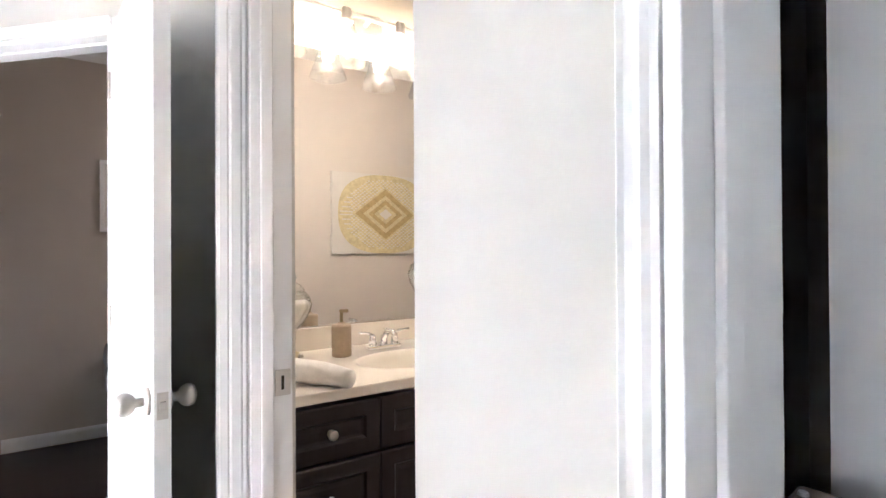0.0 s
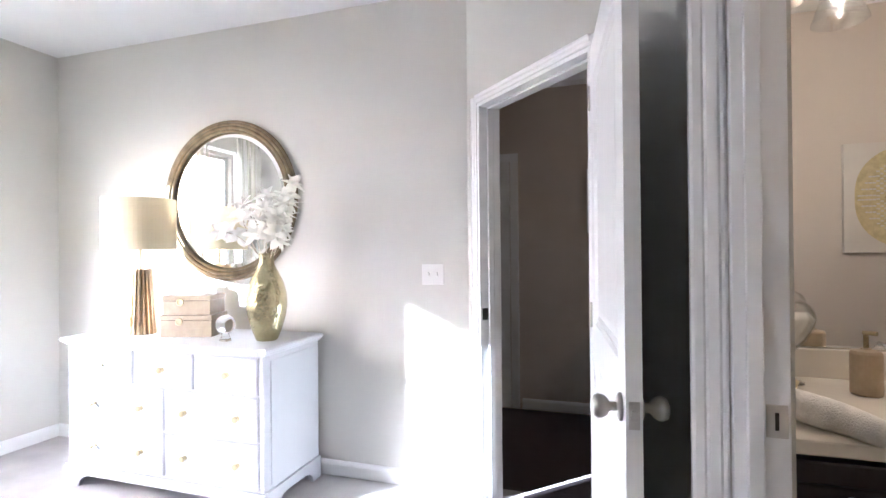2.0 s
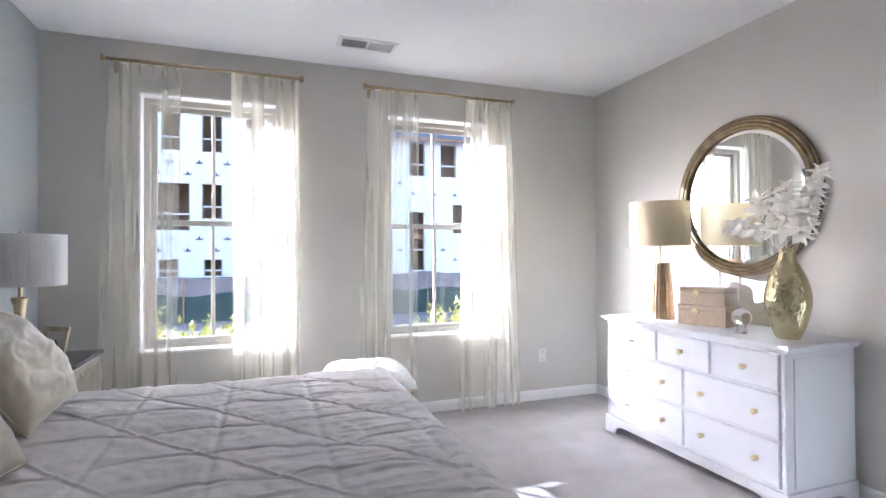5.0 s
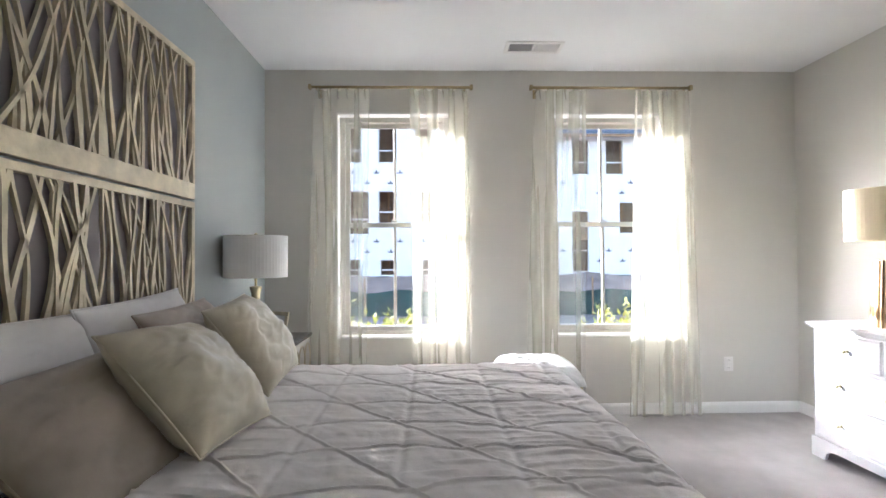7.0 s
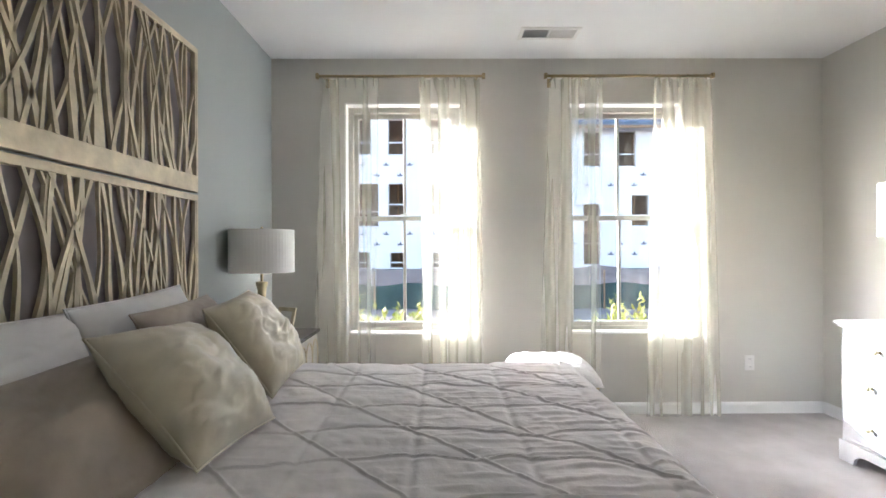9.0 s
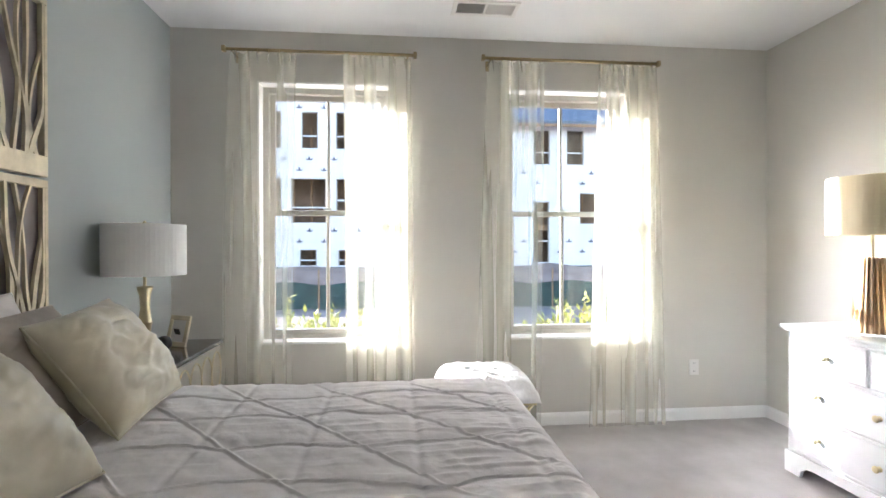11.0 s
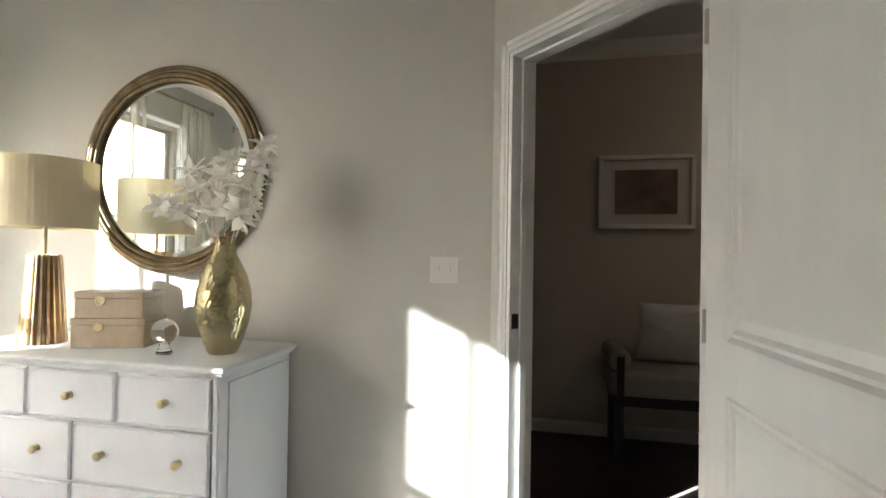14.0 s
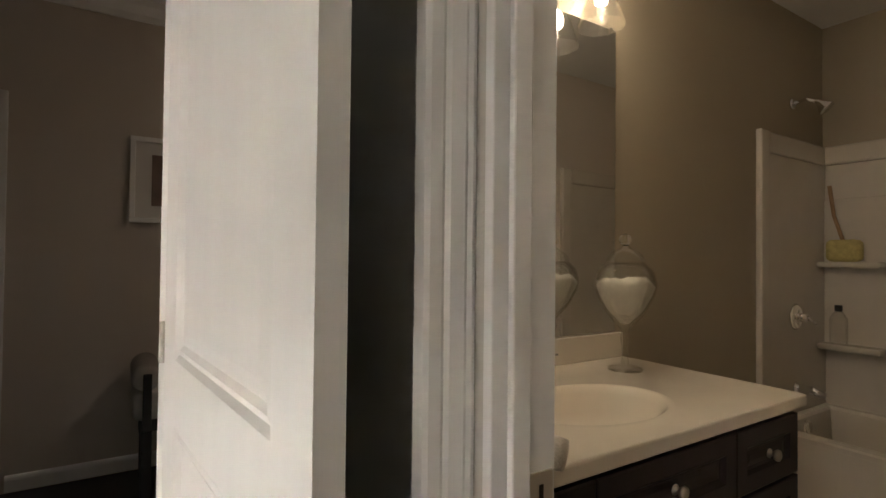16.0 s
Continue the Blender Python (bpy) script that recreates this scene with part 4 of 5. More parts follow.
# dresser lamp: fluted gold base
bm = bmesh.new()
rings = []
nf = 20
for r, z in ((0.087, 0.0), (0.089, 0.01), (0.062, 0.37), (0.060, 0.38)):
    ring = []
    for i in range(nf * 4):
        a = 6.283185 * i / (nf * 4)
        rr = r * (1.0 if i % 4 in (1, 2) else 0.74)
        ring.append(bm.verts.new((rr * math.cos(a), rr * math.sin(a), z)))
    rings.append(ring)
for a, b in zip(rings, rings[1:]):
    for i in range(len(a)):
        bm.faces.new((a[i], a[(i + 1) % len(a)], b[(i + 1) % len(a)], b[i]))
bm.faces.new(rings[0][::-1]), bm.faces.new(rings[-1])
bmesh.ops.recalc_face_normals(bm, faces=bm.faces)
lamp2 = table_lamp("table_lamp", "fluted gold table lamp with a cream drum shade", -2.76, 2.665, 0.8245, [("base", bm, COPPER_GOLD)], 0.19, 1.315, 1.605, SHADE_CREAM, 1.20)
for p_ in lamp2.children:
    if p_.name.startswith("base"):
        for f_ in p_.data.polygons:
            f_.use_smooth = False

# stacked keepsake boxes
def keepsake(z0, z1, w, d, m):
    b = thing("keepsake_box", "tan faux-leather keepsake box with a round brass medallion", "box", "stacked boxes")
    part("body", box(-w / 2, w / 2, -d / 2, d / 2, z0, z1 - 0.028, 0.003, m=m), BOX_TAN, b)
    part("lid", box(-w / 2 - 0.003, w / 2 + 0.003, -d / 2 - 0.003, d / 2 + 0.003, z1 - 0.027, z1, 0.004, m=m), BOX_TAN, b)
    part("medallion", lathe([(0, 0), (0.022, 0), (0.022, 0.003), (0.016, 0.005), (0.014, 0.003), (0, 0.004)], 24, m=m @ Matrix.Translation((-w * 0.12, -d / 2 - 0.004, z1 - 0.036)) @ pose(0, 0, 0, 90)), GOLD, b, "brass medallion", True)
    return b
bm_pose = pose(-2.425, 2.725, 0.8242, 0, 0, 16)
keepsake(0.0, 0.122, 0.29, 0.19, bm_pose)
keepsake(0.1225, 0.230, 0.27, 0.175, bm_pose)

orb = thing("crystal_orb", "clear crystal ball on a small glass base", "ornament")
ox, oy = -2.10, 2.60
part("base", lathe([(0, 0), (0.030, 0), (0.028, 0.012), (0.018, 0.03), (0.022, 0.042), (0, 0.038)], 24, m=Matrix.Translation((ox, oy, 0.8245))), CRYSTAL, orb, smooth=True)
part("ball", lathe([(0.05 * math.sin(math.pi * q / 20), -0.05 * math.cos(math.pi * q / 20)) for q in range(21)], 32, m=Matrix.Translation((ox, oy, 0.912))), CRYSTAL, orb, smooth=True)
tb = thing("trinket_box", "small tan box behind the crystal ball", "box")
part("body", box(-0.045, 0.045, -0.03, 0.03, 0, 0.085, 0.003, m=pose(-1.99, 2.80, 0.8242, 0, 0, 8)), BOX_TAN, tb)
part("lid", box(-0.047, 0.047, -0.032, 0.032, 0.085, 0.105, 0.003, m=pose(-1.99, 2.80, 0.8242, 0, 0, 8)), BOX_TAN, tb)

vase = thing("vase", "hammered gold bottle vase holding white flower stems", "vase")
vx, vy, vz = -1.90, 2.68, 0.8243
vp = [(0, 0), (0.050, 0), (0.056, 0.006), (0.078, 0.06), (0.098, 0.13), (0.106, 0.19), (0.102, 0.25), (0.086, 0.31), (0.062, 0.36), (0.042, 0.40), (0.036, 0.43), (0.037, 0.452), (0.041, 0.460), (0.036, 0.460), (0.031, 0.43), (0.03, 0.40), (0.0, 0.39)]
fine = [vp[0], vp[1]]
for (ra, za), (rb, zb_) in zip(vp[1:10], vp[2:11]):
    fine += [(ra + (rb - ra) * q / 9, za + (zb_ - za) * q / 9) for q in range(1, 10)]
body = lathe(fine + vp[11:], 128)
for v in body.verts:
    rad_ = math.hypot(v.co.x, v.co.y)
    if rad_ > 0.045 and 0.01 < v.co.z < 0.40:
        dent = max(0.0, 0.6 - noise.voronoi(v.co * 62)[0][0])
        v.co.x *= 1 - 0.0075 * dent / rad_
        v.co.y *= 1 - 0.0075 * dent / rad_
body.transform(Matrix.Translation((vx, vy, vz)))
part("body", body, HAMMERED, vase, smooth=True)

part("rim", tube([(vx + 0.039 * math.cos(a), vy + 0.039 * math.sin(a), vz + 0.4595) for a in [6.2832 * q / 32 for q in range(32)]], 0.0028, 8, closed=True), HAMMERED, vase, "rolled gold rim", True)

# white magnolia stems
def petal_mesh():
    bm = bmesh.new()
    g = []
    for j in range(6):
        v = j / 5
        w = 0.023 * math.sin(math.pi * min(1, 0.12 + 0.86 * v)) ** 0.8
        row = [bm.verts.new((u * w, -0.012 * v * v + 0.006 * u * u - 0.018 * v, 0.066 * v)) for u in (-1, -0.5, 0, 0.5, 1)]
        g.append(row)
    for a, b in zip(g, g[1:]):
        for i in range(4):
            bm.faces.new((a[i], a[i + 1], b[i + 1], b[i]))
    return mesh("petal", bm, PETAL, True)
PETAL_MESH = petal_mesh()
def flower_stem(seed, tip, bend, flowers):
    rnd = random.Random(seed)
    s = thing("flower_stem", "white artificial magnolia stem in the gold vase", "flower stem", "white flower stems")
    a = Vector((vx + rnd.uniform(-0.012, 0.012), vy + rnd.uniform(-0.012, 0.012), vz + 0.40))
    t = Vector(tip)
    pts = []
    for q in range(9):
        u = q / 8
        p = a.lerp(t, u) + Vector(bend) * math.sin(math.pi * u)
        pts.append(p)
    part("stalk", tube(pts, [0.003 - 0.0002 * q for q in range(9)], 6), STEM, s)
    for k in range(flowers):
        u = 1.0 if k == 0 else 0.25 + 0.7 * k / flowers
        f = a.lerp(t, u) + Vector(bend) * math.sin(math.pi * u)
        axis = ((t - a).normalized() + Vector((rnd.uniform(-0.9, 0.9), rnd.uniform(-0.9, 0.9), rnd.uniform(-0.2, 0.7)))).normalized()
        off = f + axis * (0.02 if k else 0)
        base = axis.to_track_quat("Z", "Y").to_matrix().to_4x4()
        n = 9
        for i in range(n):
            o = new("petal", PETAL_MESH)
            o.parent = s
            open_ = 18 + 34 * (i % 3) + rnd.uniform(-8, 8)
            sc = rnd.uniform(0.75, 1.1)
            o.matrix_basis = Matrix.Translation(off) @ base @ pose(0, 0, 0, 0, 0, 360 * i / n + rnd.uniform(-12, 12)) @ pose(0, 0, 0, open_) @ Matrix.Diagonal((sc, sc, sc, 1))
    return s
flower_stem(1, (-1.75, 2.70, 1.65), (0.03, 0.0, 0.02), 5)
flower_stem(2, (-1.81, 2.74, 1.60), (0.02, 0.02, 0.02), 5)
flower_stem(3, (-1.93, 2.72, 1.60), (-0.01, 0.02, 0.0), 5)
flower_stem(4, (-2.02, 2.64, 1.54), (-0.03, -0.02, 0.03), 4)
flower_stem(5, (-2.16, 2.62, 1.40), (-0.02, 0.0, 0.06), 3)
flower_stem(6, (-1.79, 2.62, 1.48), (0.04, -0.03, 0.02), 5)
flower_stem(7, (-1.88, 2.62, 1.52), (0.0, -0.05, 0.0), 3)
flower_stem(8, (-1.90, 2.76, 1.45), (0.0, 0.05, 0.0), 3)

# round mirror
mir = thing("wall_mirror", "round mirror in a banded bronze-gold frame", "mirror")
mx, mz, my = -2.405, 1.615, YN
mm = Matrix.Translation((mx, my, mz)) @ pose(0, 0, 0, 90)
part("backing", lathe([(0, 0.001), (0.455, 0.001), (0.455, 0.012), (0, 0.012)], 96, m=mm), DARK_METAL, mir)
for nm, R, r, h in (("inner_band", 0.432, 0.011, 0.026), ("band", 0.452, 0.013, 0.032), ("band", 0.473, 0.012, 0.028), ("outer_band", 0.490, 0.011, 0.018)):
    ring = [mm @ Vector((R * math.cos(t), R * math.sin(t), h)) for t in [2 * math.pi * q / 128 for q in range(128)]]
    part(nm, tube(ring, r, 10, closed=True), MIRROR_FRAME, mir, smooth=True)
part("glass", lathe([(0.425, 0.0135), (0.425, 0.015), (0.395, 0.0195), (0, 0.0195)], 128, m=mm), MIRROR, mir, "bevelled mirror glass")

# switch plate, outlet, door stop, ceiling vent
sw = thing("light_switch", "white double rocker light switch plate", "light switch")
part("plate", box(-1.133, -1.007, YN - 0.006, YN, 1.108, 1.222, 0.003), PLASTIC, sw)
for cx in (-1.094, -1.046):
    rk = part("toggle", box(cx - 0.005, cx + 0.005, YN - 0.016, YN - 0.005, 1.155, 1.176, 0.002), PLASTIC, sw)
def outlet(y):
    o = thing("wall_outlet", "white duplex wall outlet", "outlet")
    part("plate", box(XW, XW + 0.006, y - 0.037, y + 0.037, 0.325, 0.438, 0.003), PLASTIC, o)
    for z in (0.352, 0.411):
        s = part("socket", box(XW + 0.005, XW + 0.0085, y - 0.016, y + 0.016, z - 0.014, z + 0.014, 0.003), PLASTIC, o)
        for dy in (-0.006, 0.006):
            part("slot", box(XW + 0.008, XW + 0.0092, y + dy - 0.0012, y + dy + 0.0012, z - 0.004, z + 0.006), DARK_METAL, s)
    return o
outlet(2.432)
vent = thing("ceiling_vent", "white two-part ceiling air register", "vent")
vx0, vx1, vy0, vy1 = -3.545, -3.358, 0.615, 1.015
# dark sheet stands in for the shaded duct behind the slats
part("backing", box(vx0 + 0.012, vx1 - 0.012, vy0 + 0.012, vy1 - 0.012, H - 0.003, H), VENT_SHADE, vent)
for q in (box(vx0, vx1, vy0, vy0 + 0.028, H - 0.008, H, 0.002), box(vx0, vx1, vy1 - 0.028, vy1, H - 0.008, H, 0.002), box(vx0, vx0 + 0.03, vy0 + 0.028, vy1 - 0.028, H - 0.008, H, 0.002), box(vx1 - 0.03, vx1, vy0 + 0.028, vy1 - 0.028, H - 0.008, H, 0.002), box(vx0 + 0.03, vx1 - 0.03, 0.807, 0.823, H - 0.008, H, 0.002)):
    part("frame", q, PLASTIC, vent)
for h, (a, b, tilt) in enumerate(((vy0 + 0.03, 0.805, 78), (0.825, vy1 - 0.03, -40))):
    n = 13
    for k in range(n):
        y = a + (b - a) * (k + 0.5) / n
        part("slat", box(vx0 + 0.03, vx1 - 0.03, -0.005, 0.005, -0.0008, 0.0008, m=Matrix.Translation((0, y, H - 0.006)) @ pose(0, 0, 0, tilt)), PLASTIC, vent)

# ---- hall ----
hp = thing("framed_picture", "white framed brown abstract print on the hall wall", "picture")
px0, pz0 = -0.30, 1.425
pw, ph_ = 0.62, 0.50
for q in (box(px0, px0 + pw, HY - 0.03, HY, pz0, pz0 + 0.028, 0.003), box(px0, px0 + pw, HY - 0.03, HY, pz0 + ph_ - 0.028, pz0 + ph_, 0.003), box(px0, px0 + 0.028, HY - 0.03, HY, pz0 + 0.028, pz0 + ph_ - 0.028, 0.003), box(px0 + pw - 0.028, px0 + pw, HY - 0.03, HY, pz0 + 0.028, pz0 + ph_ - 0.028, 0.003)):
    part("frame_bar", q, TRIM, hp)
part("mat", box(px0 + 0.02, px0 + pw - 0.02, HY - 0.012, HY, pz0 + 0.02, pz0 + ph_ - 0.02), MAT_WHITE, hp, "pale mat board")
part("print", box(px0 + 0.11, px0 + pw - 0.11, HY - 0.016, HY - 0.0115, pz0 + 0.10, pz0 + ph_ - 0.10), ART_BROWN, hp, "brown abstract print")

bench = thing("bench", "grey upholstered hall bench with a rolled arm and dark legs", "bench")
b0, b1 = -0.27, 0.95
part("seat", box(b0, b1, 4.02, 4.46, 0.40, 0.55, 0.04, 4), LINEN_BENCH, bench)
part("rail", box(b0 + 0.03, b1 - 0.03, 4.05, 4.43, 0.34, 0.41, 0.005), DARK_METAL, bench)
for lx in (b0 + 0.04, b1 - 0.09):
    for ly in (4.05, 4.38):
        part("leg", box(lx, lx + 0.05, ly, ly + 0.05, -0.006, 0.34, 0.004), DARK_METAL, bench, "dark metal leg")
part("arm", tube([(b0 + 0.06, y, 0.615) for y in (4.02, 4.03, 4.06, 4.42, 4.45, 4.46)], [0.045, 0.062, 0.068, 0.068, 0.062, 0.045], 20), LINEN_BENCH, bench, "rolled grey arm", True)
part("strap", box(b0 + 0.045, b0 + 0.085, 4.008, 4.02, 0.36, 0.64, 0.004), DARK_METAL, bench)
pillow("bench_cushion", "pale grey square cushion on the hall bench", PILLOW_WHITE, 0.42, 0.40, 0.15, leaning(0.16, 4.36, 0.745, 14, 0, 0), 9)
hl = thing("ceiling_light", "lit flush drum ceiling light in the hall", "ceiling light")
part("pan", lathe([(0, H), (0.16, H), (0.16, H - 0.03), (0, H - 0.03)], 32, m=Matrix.Translation((1.25, 3.55, 0))), NICKEL, hl)
part("diffuser", lathe([(0.15, H - 0.03), (0.15, H - 0.07), (0.12, H - 0.095), (0, H - 0.10)], 32, m=Matrix.Translation((1.25, 3.55, 0))), HALL_GLOW, hl, "glowing warm diffuser", True)
crown = solid("crown_trim", extrude_profile([(0, 0), (0.012, 0), (0.03, 0.03), (0.07, 0.07), (0.09, 0.10), (0, 0.10)], 5.3, Matrix(((0, -1, 0, 2.2), (-1, 0, 0, HY), (0, 0, 1, H - 0.10), (0, 0, 0, 1)))), TRIM, "white crown moulding along the hall", "trim", kind="structure")
hd = thing("door_frame_4", "white casing of a closed hall door", "doorway", kind="structure")
part("casing", box(-0.905, -0.84, HY - 0.02, HY, 0, 2.085, 0.004), TRIM, hd)
part("casing", box(-1.79, -1.725, HY - 0.02, HY, 0, 2.085, 0.004), TRIM, hd)
part("head_casing", box(-1.725, -0.905, HY - 0.02, HY, 2.02, 2.085, 0.004), TRIM, hd)
panel_door("door_3", "closed white panel door in the dark hall", along(-0.91, HY - 0.002, -1.72, HY - 0.002), 0.81, 2.015)
rug_m = Matrix.Translation((-0.60, 3.04, 0)) @ pose(0, 0, 0, 0, 0, 45)
rug = thing("runner_rug", "dark hall runner with a pale bound edge", "rug")
part("rug_field", box(0, 1.15, -0.55, 0.0, -0.006, 0.003, m=rug_m), RUG_DARK, rug)
part("border", box(0, 1.15, 0.0, 0.022, -0.006, 0.006, 0.002, m=rug_m), MAT_WHITE, rug, "pale bound edge")

# ---- bathroom ----
VZ = 0.84
vy_f, vx_l, vx_r = 1.80, 0.172, 1.43
van = thing("vanity", "espresso wood bathroom vanity cabinet with brushed knobs", "vanity")
part("carcass", box(vx_l + 0.004, vx_r - 0.01, vy_f + 0.03, BY - 0.002, 0.10, 0.69, 0.002), ESPRESSO, van)
part("toe_kick", box(vx_l + 0.01, vx_r - 0.03, vy_f + 0.10, BY - 0.01, 0, 0.10), ESPRESSO, van)
def shaker(name, a, b, z0, z1, kx, kz):
    bm = bmesh.new()
    y = vy_f + 0.03
    rings = [[bm.verts.new(c) for c in ((a + o, y + d, z0 + o), (b - o, y + d, z0 + o), (b - o, y + d, z1 - o), (a + o, y + d, z1 - o))] for o, d in ((0, 0.001), (0, -0.018), (0.004, -0.02), (0.05, -0.02), (0.058, -0.011), (0.066, -0.009), (0.08, -0.011))]
    for p, q in zip(rings, rings[1:]):
        for i in range(4):
            bm.faces.new((p[i], p[(i + 1) % 4], q[(i + 1) % 4], q[i]))
    bm.faces.new(rings[-1])
    bmesh.ops.recalc_face_normals(bm, faces=bm.faces)
    d = part(name, bm, ESPRESSO, van)
    part("knob", lathe(knob_profile, 18, m=Matrix.Translation((kx, y - 0.018, kz)) @ pose(0, 0, 0, 90)), NICKEL, d, "satin nickel knob", True)
for k, w_ in enumerate((0.345, 0.540, 0.343)):
    a = vx_l + 0.01 + (0, 0.348, 0.891)[k]
    if k == 1:
        shaker("false_front", a, a + w_, 0.61, 0.785, a + w_ / 2, 0.70)
        shaker("door", a, a + w_ / 2 - 0.002, 0.12, 0.60, a + w_ / 2 - 0.035, 0.53)
        shaker("door", a + w_ / 2 + 0.002, a + w_, 0.12, 0.60, a + w_ / 2 + 0.035, 0.53)
    else:
        for z0, z1 in ((0.61, 0.785), (0.37, 0.60), (0.12, 0.36)):
            shaker("drawer", a, a + w_, z0, z1, a + w_ / 2, (z0 + z1) / 2)
# counter with a moulded oval basin
bm = bmesh.new()
bx0, by0, ba, bb = 0.80, 2.06, 0.235, 0.165
n = 64
outer = []
xa, xb, ya, yb = vx_l, vx_r + 0.012, vy_f, BY - 0.001
for i in range(n):
    t = 2 * math.pi * i / n
    c, s = math.cos(t), math.sin(t)
    k = min(((xb - bx0) / c if c > 0 else (xa - bx0) / c) if abs(c) > 1e-6 else 9, ((yb - by0) / s if s > 0 else (ya - by0) / s) if abs(s) > 1e-6 else 9)
    outer.append(bm.verts.new((bx0 + c * k, by0 + s * k, VZ)))
prev = outer
for f, z in ((1.12, VZ), (1.06, VZ + 0.004), (1.0, VZ - 0.002), (0.94, VZ - 0.02), (0.82, VZ - 0.07), (0.6, VZ - 0.11), (0.3, VZ - 0.125), (0.09, VZ - 0.128)):
    ring = [bm.verts.new((bx0 + ba * f * math.cos(2 * math.pi * i / n), by0 + bb * f * math.sin(2 * math.pi * i / n), z)) for i in range(n)]
    for i in range(n):
        bm.faces.new((prev[i], prev[(i + 1) % n], ring[(i + 1) % n], ring[i]))
    prev = ring
bm.faces.new(prev)
bmesh.ops.recalc_face_normals(bm, faces=bm.faces)
ctop = thing("countertop", "cream cultured-marble counter with a moulded oval basin", "countertop")
part("basin_top", bm, MARBLE, ctop, smooth=True)
for q in (box(xa, xb, ya - 0.004, ya + 0.02, VZ - 0.038, VZ - 0.001, 0.005), box(xb - 0.02, xb + 0.002, ya + 0.02, BY - 0.002, VZ - 0.038, VZ - 0.001, 0.004)):
    part("edge", q, MARBLE, ctop)
part("corner_fill", box(xa, xa + 0.10, ya + 0.01, ya + 0.08, VZ - 0.012, VZ - 0.0008), MARBLE, ctop)
part("corner_fill", box(xb - 0.12, xb - 0.001, ya + 0.01, ya + 0.09, VZ - 0.012, VZ - 0.0008), MARBLE, ctop)
part("corner_fill", box(xa, xa + 0.12, BY - 0.1, BY - 0.002, VZ - 0.012, VZ - 0.0008), MARBLE, ctop)
part("corner_fill", box(xb - 0.14, xb, BY - 0.12, BY - 0.002, VZ - 0.012, VZ - 0.0008), MARBLE, ctop)
part("backsplash", box(xa, xb, BY - 0.022, BY - 0.0005, VZ - 0.001, VZ + 0.10, 0.004), MARBLE, ctop)
part("drain", lathe([(0, 0), (0.022, 0), (0.02, 0.003), (0, 0.004)], 20, m=Matrix.Translation((bx0, by0, VZ - 0.1285))), CHROME, ctop)
fa = thing("faucet", "chrome two-handle centreset basin faucet", "faucet")
fx, fy = 0.80, 2.33
part("base", box(fx - 0.08, fx + 0.08, fy - 0.025, fy + 0.025, VZ, VZ + 0.018, 0.008, 3), CHROME, fa)
part("spout", tube([(fx, fy, VZ + 0.015), (fx, fy - 0.005, VZ + 0.05), (fx, fy - 0.04, VZ + 0.085), (fx, fy - 0.09, VZ + 0.085), (fx, fy - 0.115, VZ + 0.065)], [0.018, 0.016, 0.013, 0.012, 0.012], 14), CHROME, fa, smooth=True)
for s in (-1, 1):
    h = part("handle", lathe([(0, 0), (0.019, 0), (0.017, 0.03), (0.013, 0.045), (0, 0.052)], 18, m=Matrix.Translation((fx + s * 0.055, fy, VZ + 0.016))), CHROME, fa, smooth=True)
    part("lever", tube([(fx + s * 0.055, fy, VZ + 0.062), (fx + s * 0.085, fy - 0.005, VZ + 0.075), (fx + s * 0.125, fy - 0.012, VZ + 0.078)], [0.007, 0.006, 0.005], 10), CHROME, h, smooth=True)
vm = thing("vanity_mirror", "large frameless bathroom mirror above the backsplash", "mirror")
part("glass", box(vx_l + 0.01, 1.405, BY - 0.0065, BY - 0.0005, VZ + 0.104, 2.19, 0.001), MIRROR, vm)
for cx in (0.35, 1.375):
    part("clip", box(cx - 0.01, cx + 0.01, BY - 0.009, BY, 2.18, 2.197, 0.001), CHROME, vm, "small chrome mirror clip")
vl = thing("vanity_light", "four-light brushed nickel vanity bar with clear bell shades", "vanity light")
LZ = 2.345
part("backplate", box(0.68, 0.87, BY - 0.02, BY, LZ - 0.045, LZ + 0.045, 0.008, 3), NICKEL, vl)
part("bar", tube([(0.30, BY - 0.075, LZ + 0.01), (1.25, BY - 0.075, LZ + 0.01)], 0.010, 12), NICKEL, vl)
part("bar_arm", tube([(0.775, BY - 0.01, LZ), (0.775, BY - 0.075, LZ + 0.008)], 0.010, 10), NICKEL, vl)
for lx in (0.37, 0.64, 0.91, 1.18):
    ly = BY - 0.12
    part("arm", tube([(lx, BY - 0.075, LZ + 0.01), (lx, BY - 0.10, LZ + 0.02), (lx, ly, LZ)], 0.008, 10), NICKEL, vl)
    sk = part("socket", lathe([(0, 0.0), (0.022, 0.0), (0.024, -0.045), (0.030, -0.05), (0.030, -0.06), (0, -0.06)], 20, m=Matrix.Translation((lx, ly, LZ + 0.005))), NICKEL, vl, smooth=True)
    p = part("shade", lathe([(0.031, -0.055), (0.034, -0.075), (0.086, -0.235), (0.0885, -0.235), (0.037, -0.075), (0.034, -0.055)], 32, m=Matrix.Translation((lx, ly, LZ - 0.0)), closed=True), THIN, vl, "clear glass bell shade", True)
    p.visible_shadow = False
    part("bulb", lathe([(0, -0.058), (0.012, -0.06), (0.014, -0.085), (0.026, -0.12), (0.022, -0.15), (0, -0.162)], 20, m=Matrix.Translation((lx, ly, LZ))), BULB, vl, "lit warm bulb", True)
